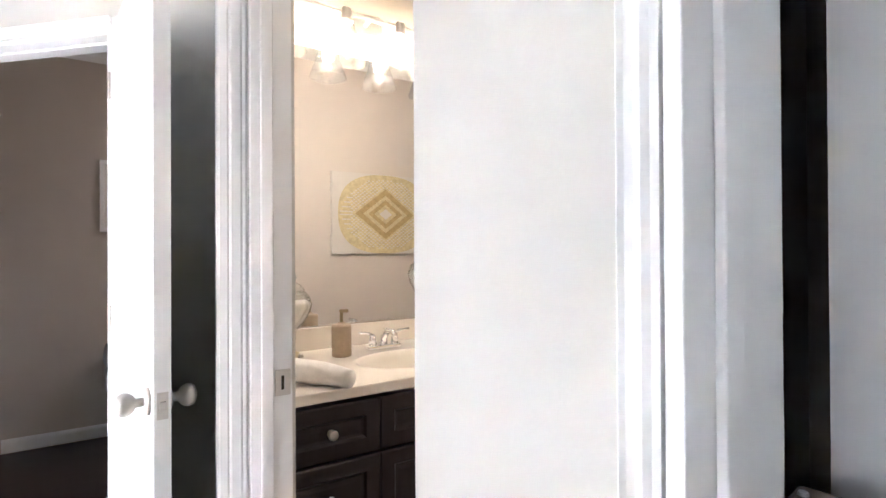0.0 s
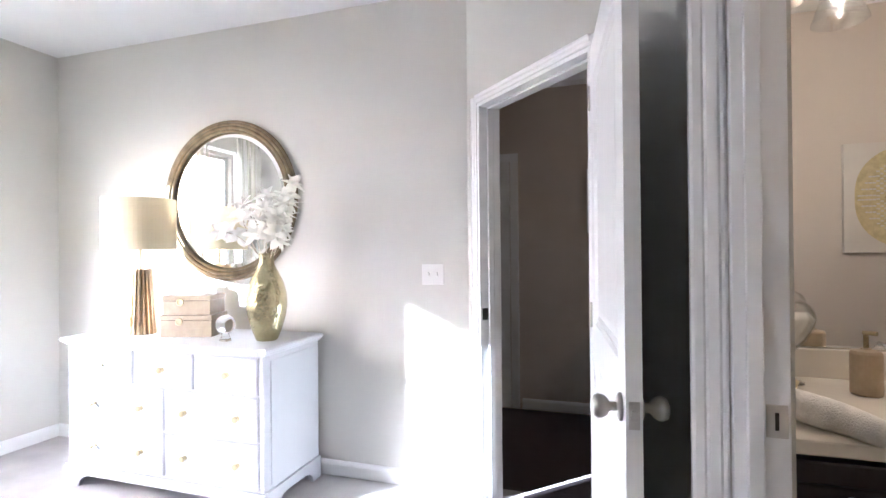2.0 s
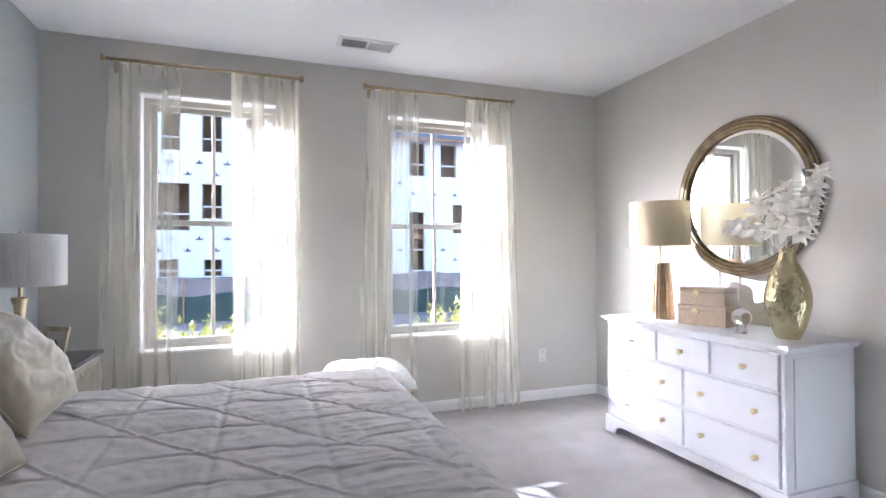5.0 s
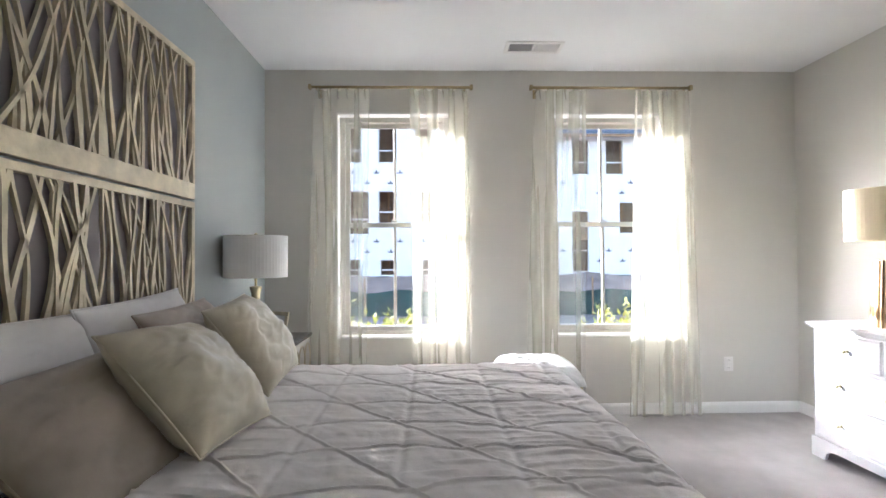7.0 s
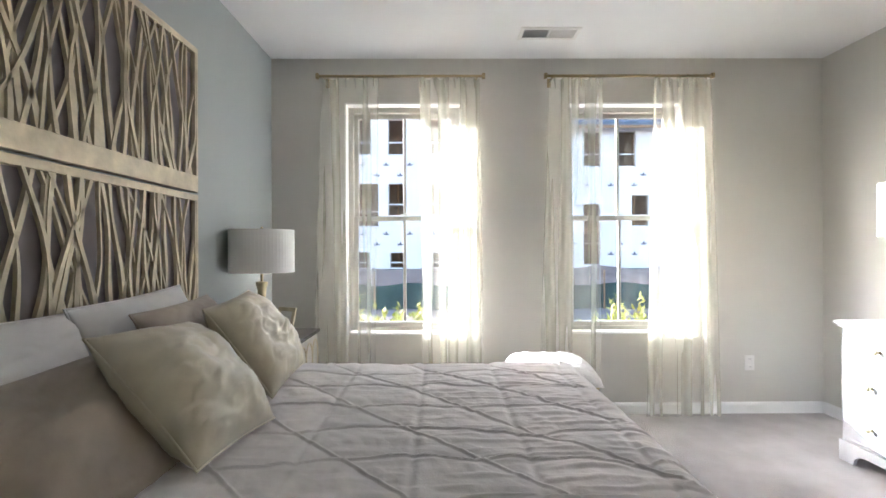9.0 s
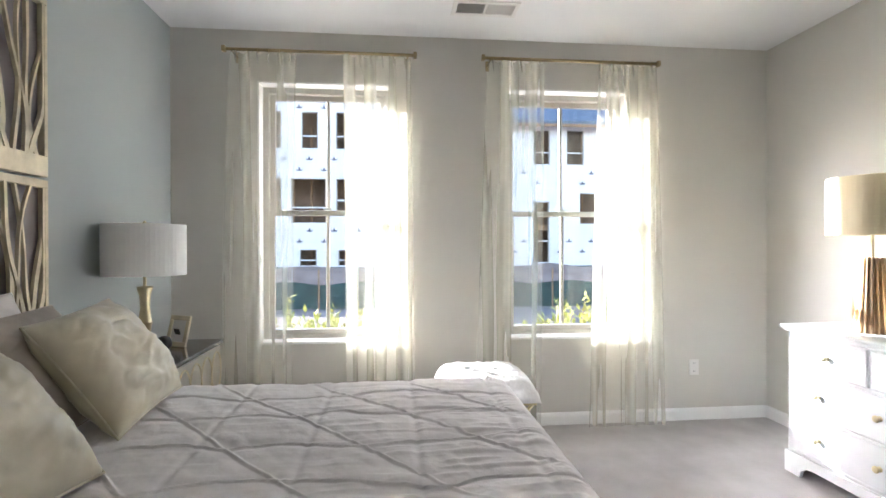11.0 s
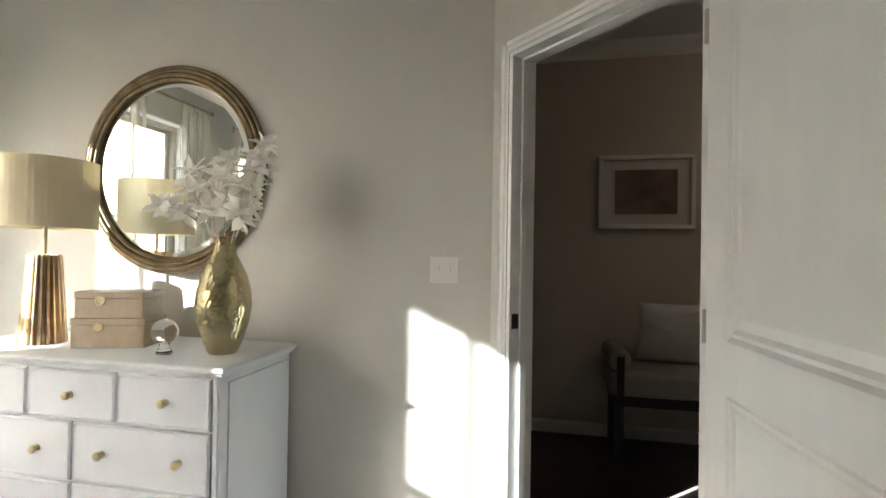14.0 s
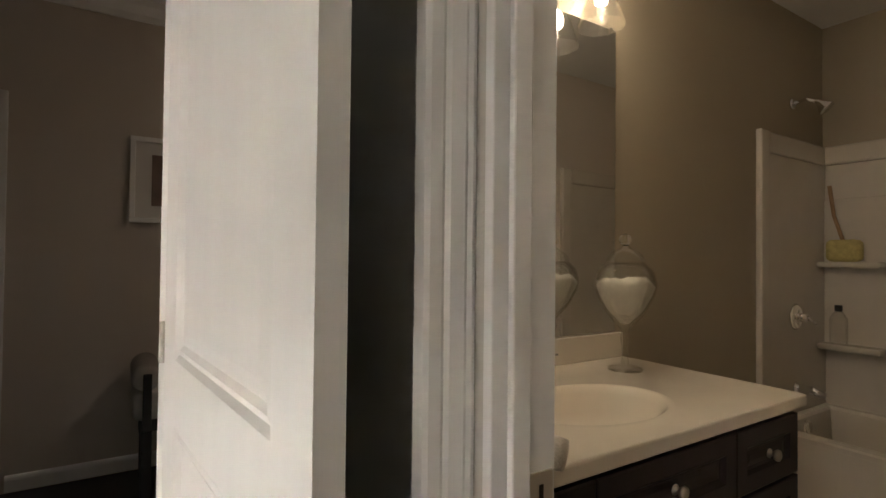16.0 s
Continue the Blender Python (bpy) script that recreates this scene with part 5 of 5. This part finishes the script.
# counter things
soap = thing("soap_dispenser", "tan stoneware soap dispenser with a brass pump", "soap dispenser")
so = Matrix.Translation((0.575, 2.27, VZ))
part("bottle", lathe([(0, 0), (0.038, 0), (0.041, 0.004), (0.041, 0.125), (0.037, 0.133), (0.014, 0.138), (0.014, 0.142), (0, 0.142)], 28, m=so), CERAMIC_TAN, soap, smooth=False)
part("pump", tube([so @ Vector((0, 0, 0.14)), so @ Vector((0, 0, 0.19))], 0.007, 10), BRASS, soap)
part("nozzle", tube([so @ Vector((-0.006, 0.0, 0.188)), so @ Vector((0.015, -0.03, 0.19))], 0.007, 8), BRASS, soap)
def apothecary(x, y, k=1.0, z=None):
    z = VZ if z is None else z
    j = thing("apothecary_jar", "footed clear glass jar half full of white bath salts", "jar", "apothecary jars")
    m = Matrix.Translation((x, y, z)) @ Matrix.Diagonal((k, k, k * 1.12, 1))
    part("bowl", lathe([(0, 0), (0.044, 0), (0.044, 0.005), (0.010, 0.014), (0.008, 0.05), (0.012, 0.075), (0.009, 0.09), (0.016, 0.10), (0.05, 0.135), (0.074, 0.175), (0.080, 0.205), (0.072, 0.235), (0.048, 0.256), (0.045, 0.256), (0.068, 0.234), (0.076, 0.205), (0.070, 0.177), (0.047, 0.139), (0.012, 0.108), (0, 0.108)], 32, m=m), THIN, j, smooth=True)
    lid = part("lid", lathe([(0.05, 0.257), (0.05, 0.261), (0.040, 0.278), (0.016, 0.290), (0.008, 0.296)], 28, m=m), THIN, j, smooth=True)
    part("finial", lathe([(0, 0.294), (0.008, 0.296), (0.017, 0.306), (0.017, 0.314), (0.009, 0.323), (0, 0.325)], 20, m=m), GLASS, lid, smooth=True)
    bm = lathe([(0, 0.110), (0.012, 0.111), (0.045, 0.141), (0.068, 0.179), (0.0745, 0.203), (0.060, 0.216), (0.035, 0.213), (0.015, 0.214), (0, 0.213)], 28)
    for v in bm.verts:
        if v.co.z > 0.2:
            v.co.z += 0.012 * noise.noise((v.co.x * 28 + x * 9, v.co.y * 28, 0.5))
    bm.transform(m)
    part("salts", bm, SALT, j, "white bath salts", True)
    return j
apothecary(1.235, 2.29, 1.36)
apothecary(0.40, 2.36, 0.95)
tw = thing("hand_towel", "rolled white hand towel with a cream flower on the counter", "towel")
tp = [Vector((0.21 + 0.20 * q / 10, 1.79 + 0.24 * (1 - q / 10) + 0.010 * math.sin(q), VZ + 0.047 - 0.02 * (q / 10) ** 2)) for q in range(11)]
part("roll", tube(tp, [0.030 + 0.010 * math.sin(math.pi * q / 10) for q in range(11)], 14), TOWEL, tw, smooth=True)
for k in range(9):
    a = 6.283 * k / 9
    part("petal", lathe([(0, 0), (0.012, 0.004), (0.016, 0.02), (0, 0.036)], 8, m=Matrix.Translation((0.28, 2.0, VZ + 0.075)) @ pose(0, 0, 0, 45 + 10 * (k % 3), 0, math.degrees(a))), TOWEL_CREAM, tw, smooth=True)
# picture on the wall that the mirror faces
art = thing("canvas_art", "square canvas with a gold woven diamond medallion", "canvas art")
AY = 1.03
cxa, cza, aw, ah = 1.60, 1.575, 0.90, 0.63
part("canvas", box(cxa - aw / 2, cxa + aw / 2, AY, AY + 0.03, cza - ah / 2, cza + ah / 2, 0.003), CANVAS, art)
rings_ = [(0.26, 0.20, CANVAS_OCHRE), (0.195, 0.15, CANVAS_GOLD), (0.15, 0.115, CANVAS_OCHRE), (0.10, 0.077, CANVAS_GOLD), (0.055, 0.042, CANVAS)]
disc = bmesh.new()
nn = 72
vs = []
for i in range(nn):
    t = 2 * math.pi * i / nn
    c, s = math.cos(t), math.sin(t)
    ex = 2 / 2.5
    vs.append(disc.verts.new((cxa + 0.40 * math.copysign(abs(c) ** ex, c), AY + 0.0315, cza + 0.312 * math.copysign(abs(s) ** ex, s))))
disc.faces.new(vs)
bmesh.ops.recalc_face_normals(disc, faces=disc.faces)
part("gold_field", disc, CANVAS_GOLD, art, "gold field")
st_ = bmesh.new()
for k in range(-22, 23):
    for sgn in (1, -1):
        u0 = 0.018 * k
        for q in range(7):
            zz = sgn * (0.225 - abs(u0) * 0.75 + q * 0.028) if abs(u0) * 0.75 < 0.22 else sgn * (0.012 + q * 0.036)
            if abs(zz) < 0.27 * (1 - (abs(u0) / 0.40) ** 3) and abs(zz) > 0.205 - abs(u0) * 0.75:
                bx(st_, u0 - 0.0075, u0 + 0.0075, 0.0, 0.0014, zz - 0.004, zz + 0.004, Matrix.Translation((cxa, AY + 0.0318, cza)) @ pose(0, 0, 0, 0, 0, 0))
part("woven_stitches", st_, CANVAS, art, "pale stitch marks")
for n_, (rx_, rz_, mt) in enumerate(rings_):
    b = bmesh.new()
    f = [b.verts.new((cxa + dx * rx_, AY + 0.0335 + 0.0006 * n_, cza + dz * rz_)) for dx, dz in ((1, 0), (0, 1), (-1, 0), (0, -1))]
    b.faces.new(f)
    bmesh.ops.recalc_face_normals(b, faces=b.faces)
    part("diamond", b, mt, art)
# tub alcove at the far end: the fittings are on the vanity's wall
tubt = thing("bathtub", "cream acrylic bathtub with a moulded surround", "bathtub")
TX0, TX1, TY0, TY1, TZ = 2.555, 3.369, 1.031, BY - 0.001, 0.37
part("apron", box(TX0, TX0 + 0.045, TY0, TY1, 0.002, TZ - 0.02, 0.012, 3), TUB, tubt)
bm = bmesh.new()
lo = [((TX0 + o, TY0 + o * 0.8, z), (TX1 - o, TY0 + o * 0.8, z), (TX1 - o, TY1 - o * 0.8, z), (TX0 + o, TY1 - o * 0.8, z)) for o, z in ((0.0, TZ - 0.03), (0.0, TZ - 0.008), (0.008, TZ), (0.07, TZ), (0.085, TZ - 0.015), (0.11, 0.16), (0.15, 0.11))]
rr = [[bm.verts.new(c) for c in l] for l in lo]
for a, b in zip(rr, rr[1:]):
    for i in range(4):
        bm.faces.new((a[i], a[(i + 1) % 4], b[(i + 1) % 4], b[i]))
bm.faces.new(rr[-1])
bmesh.ops.recalc_face_normals(bm, faces=bm.faces)
part("tub_shell", bm, TUB, tubt)
SZ = 1.95
for ya_, yb_ in ((TY1 - 0.018, TY1), (TY0, TY0 + 0.018)):
    part("surround_end", box(TX0 + 0.012, TX1, ya_, yb_, TZ - 0.002, SZ - 0.012, 0.005), TUB, tubt, "moulded surround panel")
part("surround_side", box(TX1 - 0.018, TX1, TY0 + 0.018, TY1 - 0.018, TZ - 0.002, SZ - 0.012, 0.005), TUB, tubt, "moulded surround panel")
for ya_, yb_ in ((TY1 - 0.034, TY1), (TY0, TY0 + 0.034)):
    part("flange", box(TX0 - 0.01, TX0 + 0.085, ya_, yb_, TZ - 0.001, SZ, 0.010, 3), TUB, tubt)
    part("end_ledge", box(TX0 + 0.085, TX1 - 0.05, ya_, yb_, SZ - 0.12, SZ - 0.005, 0.012, 3), TUB, tubt)
part("top_ledge", box(TX1 - 0.05, TX1, TY0 + 0.018, TY1 - 0.018, SZ - 0.12, SZ - 0.005, 0.014, 3), TUB, tubt)
for z in (1.24, 0.75):
    part("corner_shelf", box(TX1 - 0.145, TX1 - 0.016, TY1 - 0.32, TY1 - 0.016, z - 0.035, z, 0.014, 3), TUB, tubt)
part("shelf_back", box(TX1 - 0.034, TX1 - 0.016, TY1 - 0.34, TY1 - 0.017, 0.70, 1.62, 0.008, 3), TUB, tubt)
def chrome_at(name, label, pts, rad, rose_r, at):
    t = thing(name, label, "plumbing fixture")
    part("rose", lathe([(0, 0), (rose_r, 0), (rose_r * 0.8, 0.012), (0, 0.014)], 24, m=Matrix.Translation(at) @ pose(0, 0, 0, 90)), CHROME, t, smooth=True)
    part("body", tube(pts, rad, 12), CHROME, t, smooth=True)
    return t
sxp, syp = 2.96, TY1 - 0.018
sh = chrome_at("shower", "chrome shower head on a short bent arm", [(sxp, TY1, 2.155), (sxp, TY1 - 0.07, 2.165), (sxp, TY1 - 0.13, 2.135)], 0.010, 0.034, (sxp, TY1, 2.155))
part("head", lathe([(0.013, 0), (0.018, 0.02), (0.043, 0.065), (0.041, 0.072), (0, 0.070)], 24, m=look((sxp, TY1 - 0.125, 2.14), (sxp + 0.01, TY1 - 0.18, 2.08)) @ pose(0, 0, 0, 180)), CHROME, sh, smooth=True)
va = chrome_at("shower_valve", "chrome single-lever shower valve", [(sxp, syp, 0.92), (sxp, syp - 0.06, 0.92)], 0.024, 0.078, (sxp, syp, 0.92))
part("lever", tube([(sxp, syp - 0.06, 0.92), (sxp + 0.03, syp - 0.075, 0.90), (sxp + 0.07, syp - 0.075, 0.88)], [0.010, 0.009, 0.007], 10), CHROME, va, smooth=True)
chrome_at("tub_spout", "polished chrome tub filler spout", [(sxp, syp, 0.515), (sxp, syp - 0.09, 0.515), (sxp, syp - 0.145, 0.495)], [0.026, 0.025, 0.021], 0.034, (sxp, syp, 0.515))
chrome_at("tub_overflow", "chrome round tub overflow plate", [(sxp, TY1 - 0.078, 0.305), (sxp, TY1 - 0.092, 0.305)], 0.034, 0.042, (sxp, TY1 - 0.068, 0.305))
lf = thing("bath_sponge", "yellow sponge with a long wooden handle on the shelf", "sponge")
lx_, ly_ = TX1 - 0.085, TY1 - 0.14
part("sponge", box(-0.05, 0.05, -0.085, 0.085, 0, 0.13, 0.03, 3, m=Matrix.Translation((lx_, ly_, 1.24))), SPONGE, lf)
part("handle", tube([(lx_ + 0.01, ly_ + 0.01, 1.36), (lx_ + 0.02, ly_ + 0.06, 1.52), (lx_ + 0.03, ly_ + 0.085, 1.70)], [0.011, 0.010, 0.012], 8), TIMBER, lf)
bt = thing("shampoo_bottle", "clear bottle with a dark cap on the tub shelf", "bottle")
part("bottle", lathe([(0, 0), (0.042, 0), (0.045, 0.01), (0.045, 0.15), (0.026, 0.185), (0.015, 0.195), (0, 0.195)], 20, m=Matrix.Translation((lx_, ly_ + 0.03, 0.75))), THIN, bt, smooth=True)
part("cap", lathe([(0, 0), (0.019, 0), (0.019, 0.036), (0, 0.036)], 16, m=Matrix.Translation((lx_, ly_ + 0.03, 0.945))), DARK_METAL, bt)

# ---- closet doorway: hamper ----
hm = thing("hamper", "tall taupe cloth hamper with metal rivets in the closet doorway", "hamper")
hmm = pose(0.375, 0.408, 0, 0, 0, 8)
part("body", box(-0.085, 0.085, -0.13, 0.125, 0.0, 0.985, 0.008, 2, m=hmm), HAMPER, hm)
part("rim", box(-0.090, 0.090, -0.135, 0.130, 0.985, 1.0, 0.005, 2, m=hmm), HAMPER, hm)
for a in (-0.02, 0.03):
    part("rivet", lathe([(0, 0), (0.006, 0), (0.005, 0.004), (0, 0.005)], 12, m=hmm @ Matrix.Translation((a + 0.03, 0.118, 1.0))), NICKEL, hm)

# ---- outdoors ----
bm = bmesh.new()
prof = [(400, -0.5), (-4.2, -0.5), (-15.5, -0.55), (-19.0, -0.1), (-23.5, 0.25), (-40, 0.3), (-600, 0.3)]
pr = [[bm.verts.new((x, y, z)) for y in (-500, 500)] for x, z in prof]
for a, b in zip(pr, pr[1:]):
    bm.faces.new((a[0], a[1], b[1], b[0]))
bmesh.ops.recalc_face_normals(bm, faces=bm.faces)
solid("ground", bm, ASPHALT, "grey bare road and ground outside the windows", "ground", kind="structure")

FX = -24.0
LEFT_Y, RIGHT_Y = -11.0, 26.0
holes = []
for z0, z1 in ((5.75, 7.47), (2.84, 4.40)):
    for a, b in ((-5.6, -4.85), (-3.95, -3.20), (-2.38, -1.55), (-0.6, 0.22), (1.1, 1.9)):
        holes.append((-4.43, -2.84, 2.31, z1) if (a, z0) == (-3.95, 2.84) else (a, b, z0, z1))
holes += [(-4.05, -3.27, 0.33, 1.12), (-2.30, -1.55, 0.33, 1.10), (-0.3, 0.4, 0.33, 1.10)]
for a, b in ((3.35, 3.75), (4.85, 5.37), (6.98, 7.80), (8.63, 9.49), (11.0, 11.9)):
    holes.append((a, b, 5.17, 6.88))
holes += [(3.30, 4.86, 2.0, 3.57), (6.96, 7.76, 0.45, 3.40), (9.28, 10.1, 2.3, 3.83), (4.80, 5.31, 0.33, 0.75), (11.6, 12.5, 2.2, 3.7)]
bld = thing("apartment_building", "white house-wrapped apartment block under construction", "building", kind="")
def wall_with_holes(y0, y1, z0, z1, hs):
    ysx = sorted({y0, y1, *[v for h in hs for v in h[:2] if y0 < v < y1]})
    zsx = sorted({z0, z1, *[v for h in hs for v in h[2:] if z0 < v < z1]})
    bm = bmesh.new()
    for a, b in zip(ysx, ysx[1:]):
        run = None
        for c, d in zip(zsx, zsx[1:]):
            inside = any(h[0] <= a + 1e-6 and b - 1e-6 <= h[1] and h[2] <= c + 1e-6 and d - 1e-6 <= h[3] for h in hs)
            if inside:
                if run:
                    bx(bm, FX - 0.25, FX, a, b, *run)
                run = None
            else:
                run = (run[0], d) if run else (c, d)
        if run:
            bx(bm, FX - 0.25, FX, a, b, *run)
    return bm
part("wall", wall_with_holes(LEFT_Y, 2.6, 0.0, 9.6, [h for h in holes if h[1] < 2.6]), WRAP, bld, "white house-wrap sheathing")
part("wall", wall_with_holes(2.6, RIGHT_Y, 0.0, 7.25, [h for h in holes if h[0] > 2.6]), WRAP, bld, "white house-wrap sheathing")
# sheets stand in for unlit rooms; their height also keeps the sun out
part("interior", box(FX - 2.4, FX - 2.25, LEFT_Y, 2.6, 0, 9.55), DARK_ROOM, bld, "brown sheet standing in for the unlit interior")
part("interior", box(FX - 2.4, FX - 2.25, 2.6, RIGHT_Y, 0, 8.35), DARK_ROOM, bld, "brown sheet standing in for the unlit interior")
for z in (2.05, 4.75):
    part("floor_deck", box(FX - 2.25, FX - 0.25, LEFT_Y, RIGHT_Y, z, z + 0.25), TIMBER, bld)
for q in range(30):
    y = -8 + q * 0.85
    part("stud", box(FX - 1.4, FX - 1.3, y, y + 0.09, 0.3, 7.0), TIMBER, bld)
for h in holes:
    wf = part("window", box(FX - 0.13, FX - 0.09, h[0], h[0] + 0.05, h[2], h[3]), VINYL_FRAME, bld)
    part("jamb", box(FX - 0.13, FX - 0.09, h[1] - 0.05, h[1], h[2], h[3]), VINYL_FRAME, wf)
    part("rail", box(FX - 0.13, FX - 0.09, h[0] + 0.05, h[1] - 0.05, h[2] + (h[3] - h[2]) * 0.35, h[2] + (h[3] - h[2]) * 0.35 + 0.06), TRIM, wf)
    part("sill", box(FX - 0.13, FX - 0.06, h[0] + 0.05, h[1] - 0.05, h[2], h[2] + 0.06), TRIM, wf)
bm = bmesh.new()
vsr = [bm.verts.new(c) for c in ((FX + 0.6, 2.6, 7.2), (FX + 0.6, RIGHT_Y, 7.2), (FX - 3.5, RIGHT_Y, 9.4), (FX - 3.5, 2.6, 9.4), (FX + 0.6, 2.6, 7.05), (FX + 0.6, RIGHT_Y, 7.05), (FX - 3.5, RIGHT_Y, 9.2), (FX - 3.5, 2.6, 9.2))]
for f in ((0, 1, 2, 3), (4, 7, 6, 5), (0, 4, 5, 1), (1, 5, 6, 2), (2, 6, 7, 3), (3, 7, 4, 0)):
    bm.faces.new([vsr[i] for i in f])
bmesh.ops.recalc_face_normals(bm, faces=bm.faces)
part("roof", bm, ROOF, bld, "slate-blue shingle roof")
part("gable_rake", tube([(FX + 0.7, 2.5, 9.4), (FX + 0.7, 5.6, 7.3)], 0.12, 6), WRAP, bld)
part("left_roof", box(FX - 4, FX + 0.5, LEFT_Y, 2.55, 9.6, 9.8), ROOF, bld)
part("fascia", box(FX + 0.52, FX + 0.58, 2.6, RIGHT_Y, 6.92, 7.05), TIMBER, bld, "dark eave board")
part("foundation", box(FX - 0.25, FX + 0.02, LEFT_Y, RIGHT_Y, 0.15, 0.325), SILT, bld, "dark strip along the foundation")
# printed marks on the wrap: small three-pronged shapes
mk = bmesh.new()
pts_ = [(-0.12, 0.0), (0.12, 0.0), (0.17, 0.12), (0.07, 0.04), (0.0, 0.20), (-0.07, 0.04), (-0.17, 0.12)]
f = [mk.verts.new((0, y, z)) for y, z in pts_]
k = [mk.verts.new((-0.012, y, z)) for y, z in pts_]
mk.faces.new(f), mk.faces.new(k[::-1])
for i in range(len(pts_)):
    mk.faces.new((f[i], k[i], k[(i + 1) % len(pts_)], f[(i + 1) % len(pts_)]))
bmesh.ops.recalc_face_normals(mk, faces=mk.faces)
MARK = mesh("printed_mark", mk, WRAP_MARK)
for row, z in enumerate((1.45, 1.95, 4.75, 5.25, 7.62)):
    for col in range(16):
        y = -7.4 + col * 1.12 + 0.45 * (row % 2)
        if 2.3 < y < 2.9 or any(h[0] - 0.22 < y < h[1] + 0.22 and h[2] - 0.22 < z < h[3] + 0.1 for h in holes) or (z > 7.0 and y > 2.4):
            continue
        zz = z - (0.5 if y > 2.6 else 0)
        if any(h[0] - 0.22 < y < h[1] + 0.22 and h[2] - 0.22 < zz < h[3] + 0.1 for h in holes):
            continue
        o = new("printed_mark", MARK)
        o.parent = bld
        o.matrix_basis = Matrix.Translation((FX + 0.014, y, zz))
# silt fence, dirt bank, planting
sf = thing("silt_fence", "sagging dark silt fence on wooden stakes", "fence")
bm = bmesh.new()
g = []
for i in range(121):
    y = -18 + i * 0.3
    g.append([bm.verts.new((-15.2 + 0.08 * math.sin(i * 1.3) + (0.02 if j == 0 else 0), y, z)) for j, z in enumerate((-0.56, -0.15 + 0.05 * math.sin(i * 0.7), 0.20 + 0.05 * math.sin(i * 0.9)))])
for a, b in zip(g, g[1:]):
    for j in range(2):
        bm.faces.new((a[j], b[j], b[j + 1], a[j + 1]))
part("fabric", bm, SILT, sf, smooth=True)
for i in range(16):
    y = -18 + i * 2.3
    part("stake", box(-15.12, -15.08, y, y + 0.04, -0.58, 0.62), TIMBER, sf)
bm = bmesh.new()
gr = []
for i in range(61):
    y = -20 + i * 0.75
    gr.append([bm.verts.new((x, y, zb + (0.52 * math.sin(math.pi * j / 6)) * (1 + 0.8 * noise.noise((y * 0.5, j * 0.6, 0))))) for j, (x, zb) in enumerate([(-16.5 - 0.75 * q, -0.45 + 0.12 * q) for q in range(7)])])
for a, b in zip(gr, gr[1:]):
    for j in range(6):
        bm.faces.new((a[j], b[j], b[j + 1], a[j + 1]))
bmesh.ops.recalc_face_normals(bm, faces=bm.faces)
solid("dirt_bank", bm, DIRT, "low bank of brown excavated dirt", "dirt", kind="stuff", smooth=True)
def shrub(x, y, z, h, seed):
    rnd = random.Random(seed)
    s = thing("shrub", "yellow-green leafy shrub outside the window", "shrub", "garden shrubs")
    bm = bmesh.new()
    tips = []
    for k in range(26):
        a, r = rnd.uniform(0, 6.283), rnd.uniform(0.1, 0.62)
        tip = Vector((x + r * math.cos(a), y + r * math.sin(a), z + h * rnd.uniform(0.55, 1.05) * (1 - 0.4 * r)))
        tube([(x + 0.1 * math.cos(a), y + 0.1 * math.sin(a), z), Vector((x, y, z)).lerp(tip, 0.6) + Vector((0, 0, 0.04)), tip], [0.008, 0.005, 0.002], 5, bm)
        tips.append((tip, a))
    part("stems", bm, TIMBER, s)
    bm = bmesh.new()
    for tip, a in tips:
        for q in range(42):
            u = rnd.uniform(0.35, 1.0)
            p = Vector((x, y, z)).lerp(tip, u) + Vector((rnd.uniform(-0.05, 0.05), rnd.uniform(-0.05, 0.05), rnd.uniform(-0.03, 0.05)))
            m = Matrix.Translation(p) @ pose(0, 0, 0, rnd.uniform(20, 100), 0, rnd.uniform(0, 360))
            l, w = rnd.uniform(0.07, 0.13), rnd.uniform(0.016, 0.028)
            v = [bm.verts.new(m @ Vector(c)) for c in ((0, 0, 0), (w, 0.01, l * 0.45), (0, 0.02, l), (-w, 0.01, l * 0.45))]
            bm.faces.new(v)
    part("leaves", bm, LEAF, s, "narrow yellow-green leaves")
    return s
shrub(-6.3, -0.75, -0.5, 1.25, 1)
shrub(-6.6, -0.30, -0.5, 1.12, 2)
shrub(-6.4, 2.5, -0.5, 1.2, 3)
shrub(-6.7, 3.2, -0.5, 1.1, 4)
shrub(-6.9, 2.0, -0.5, 0.9, 5)
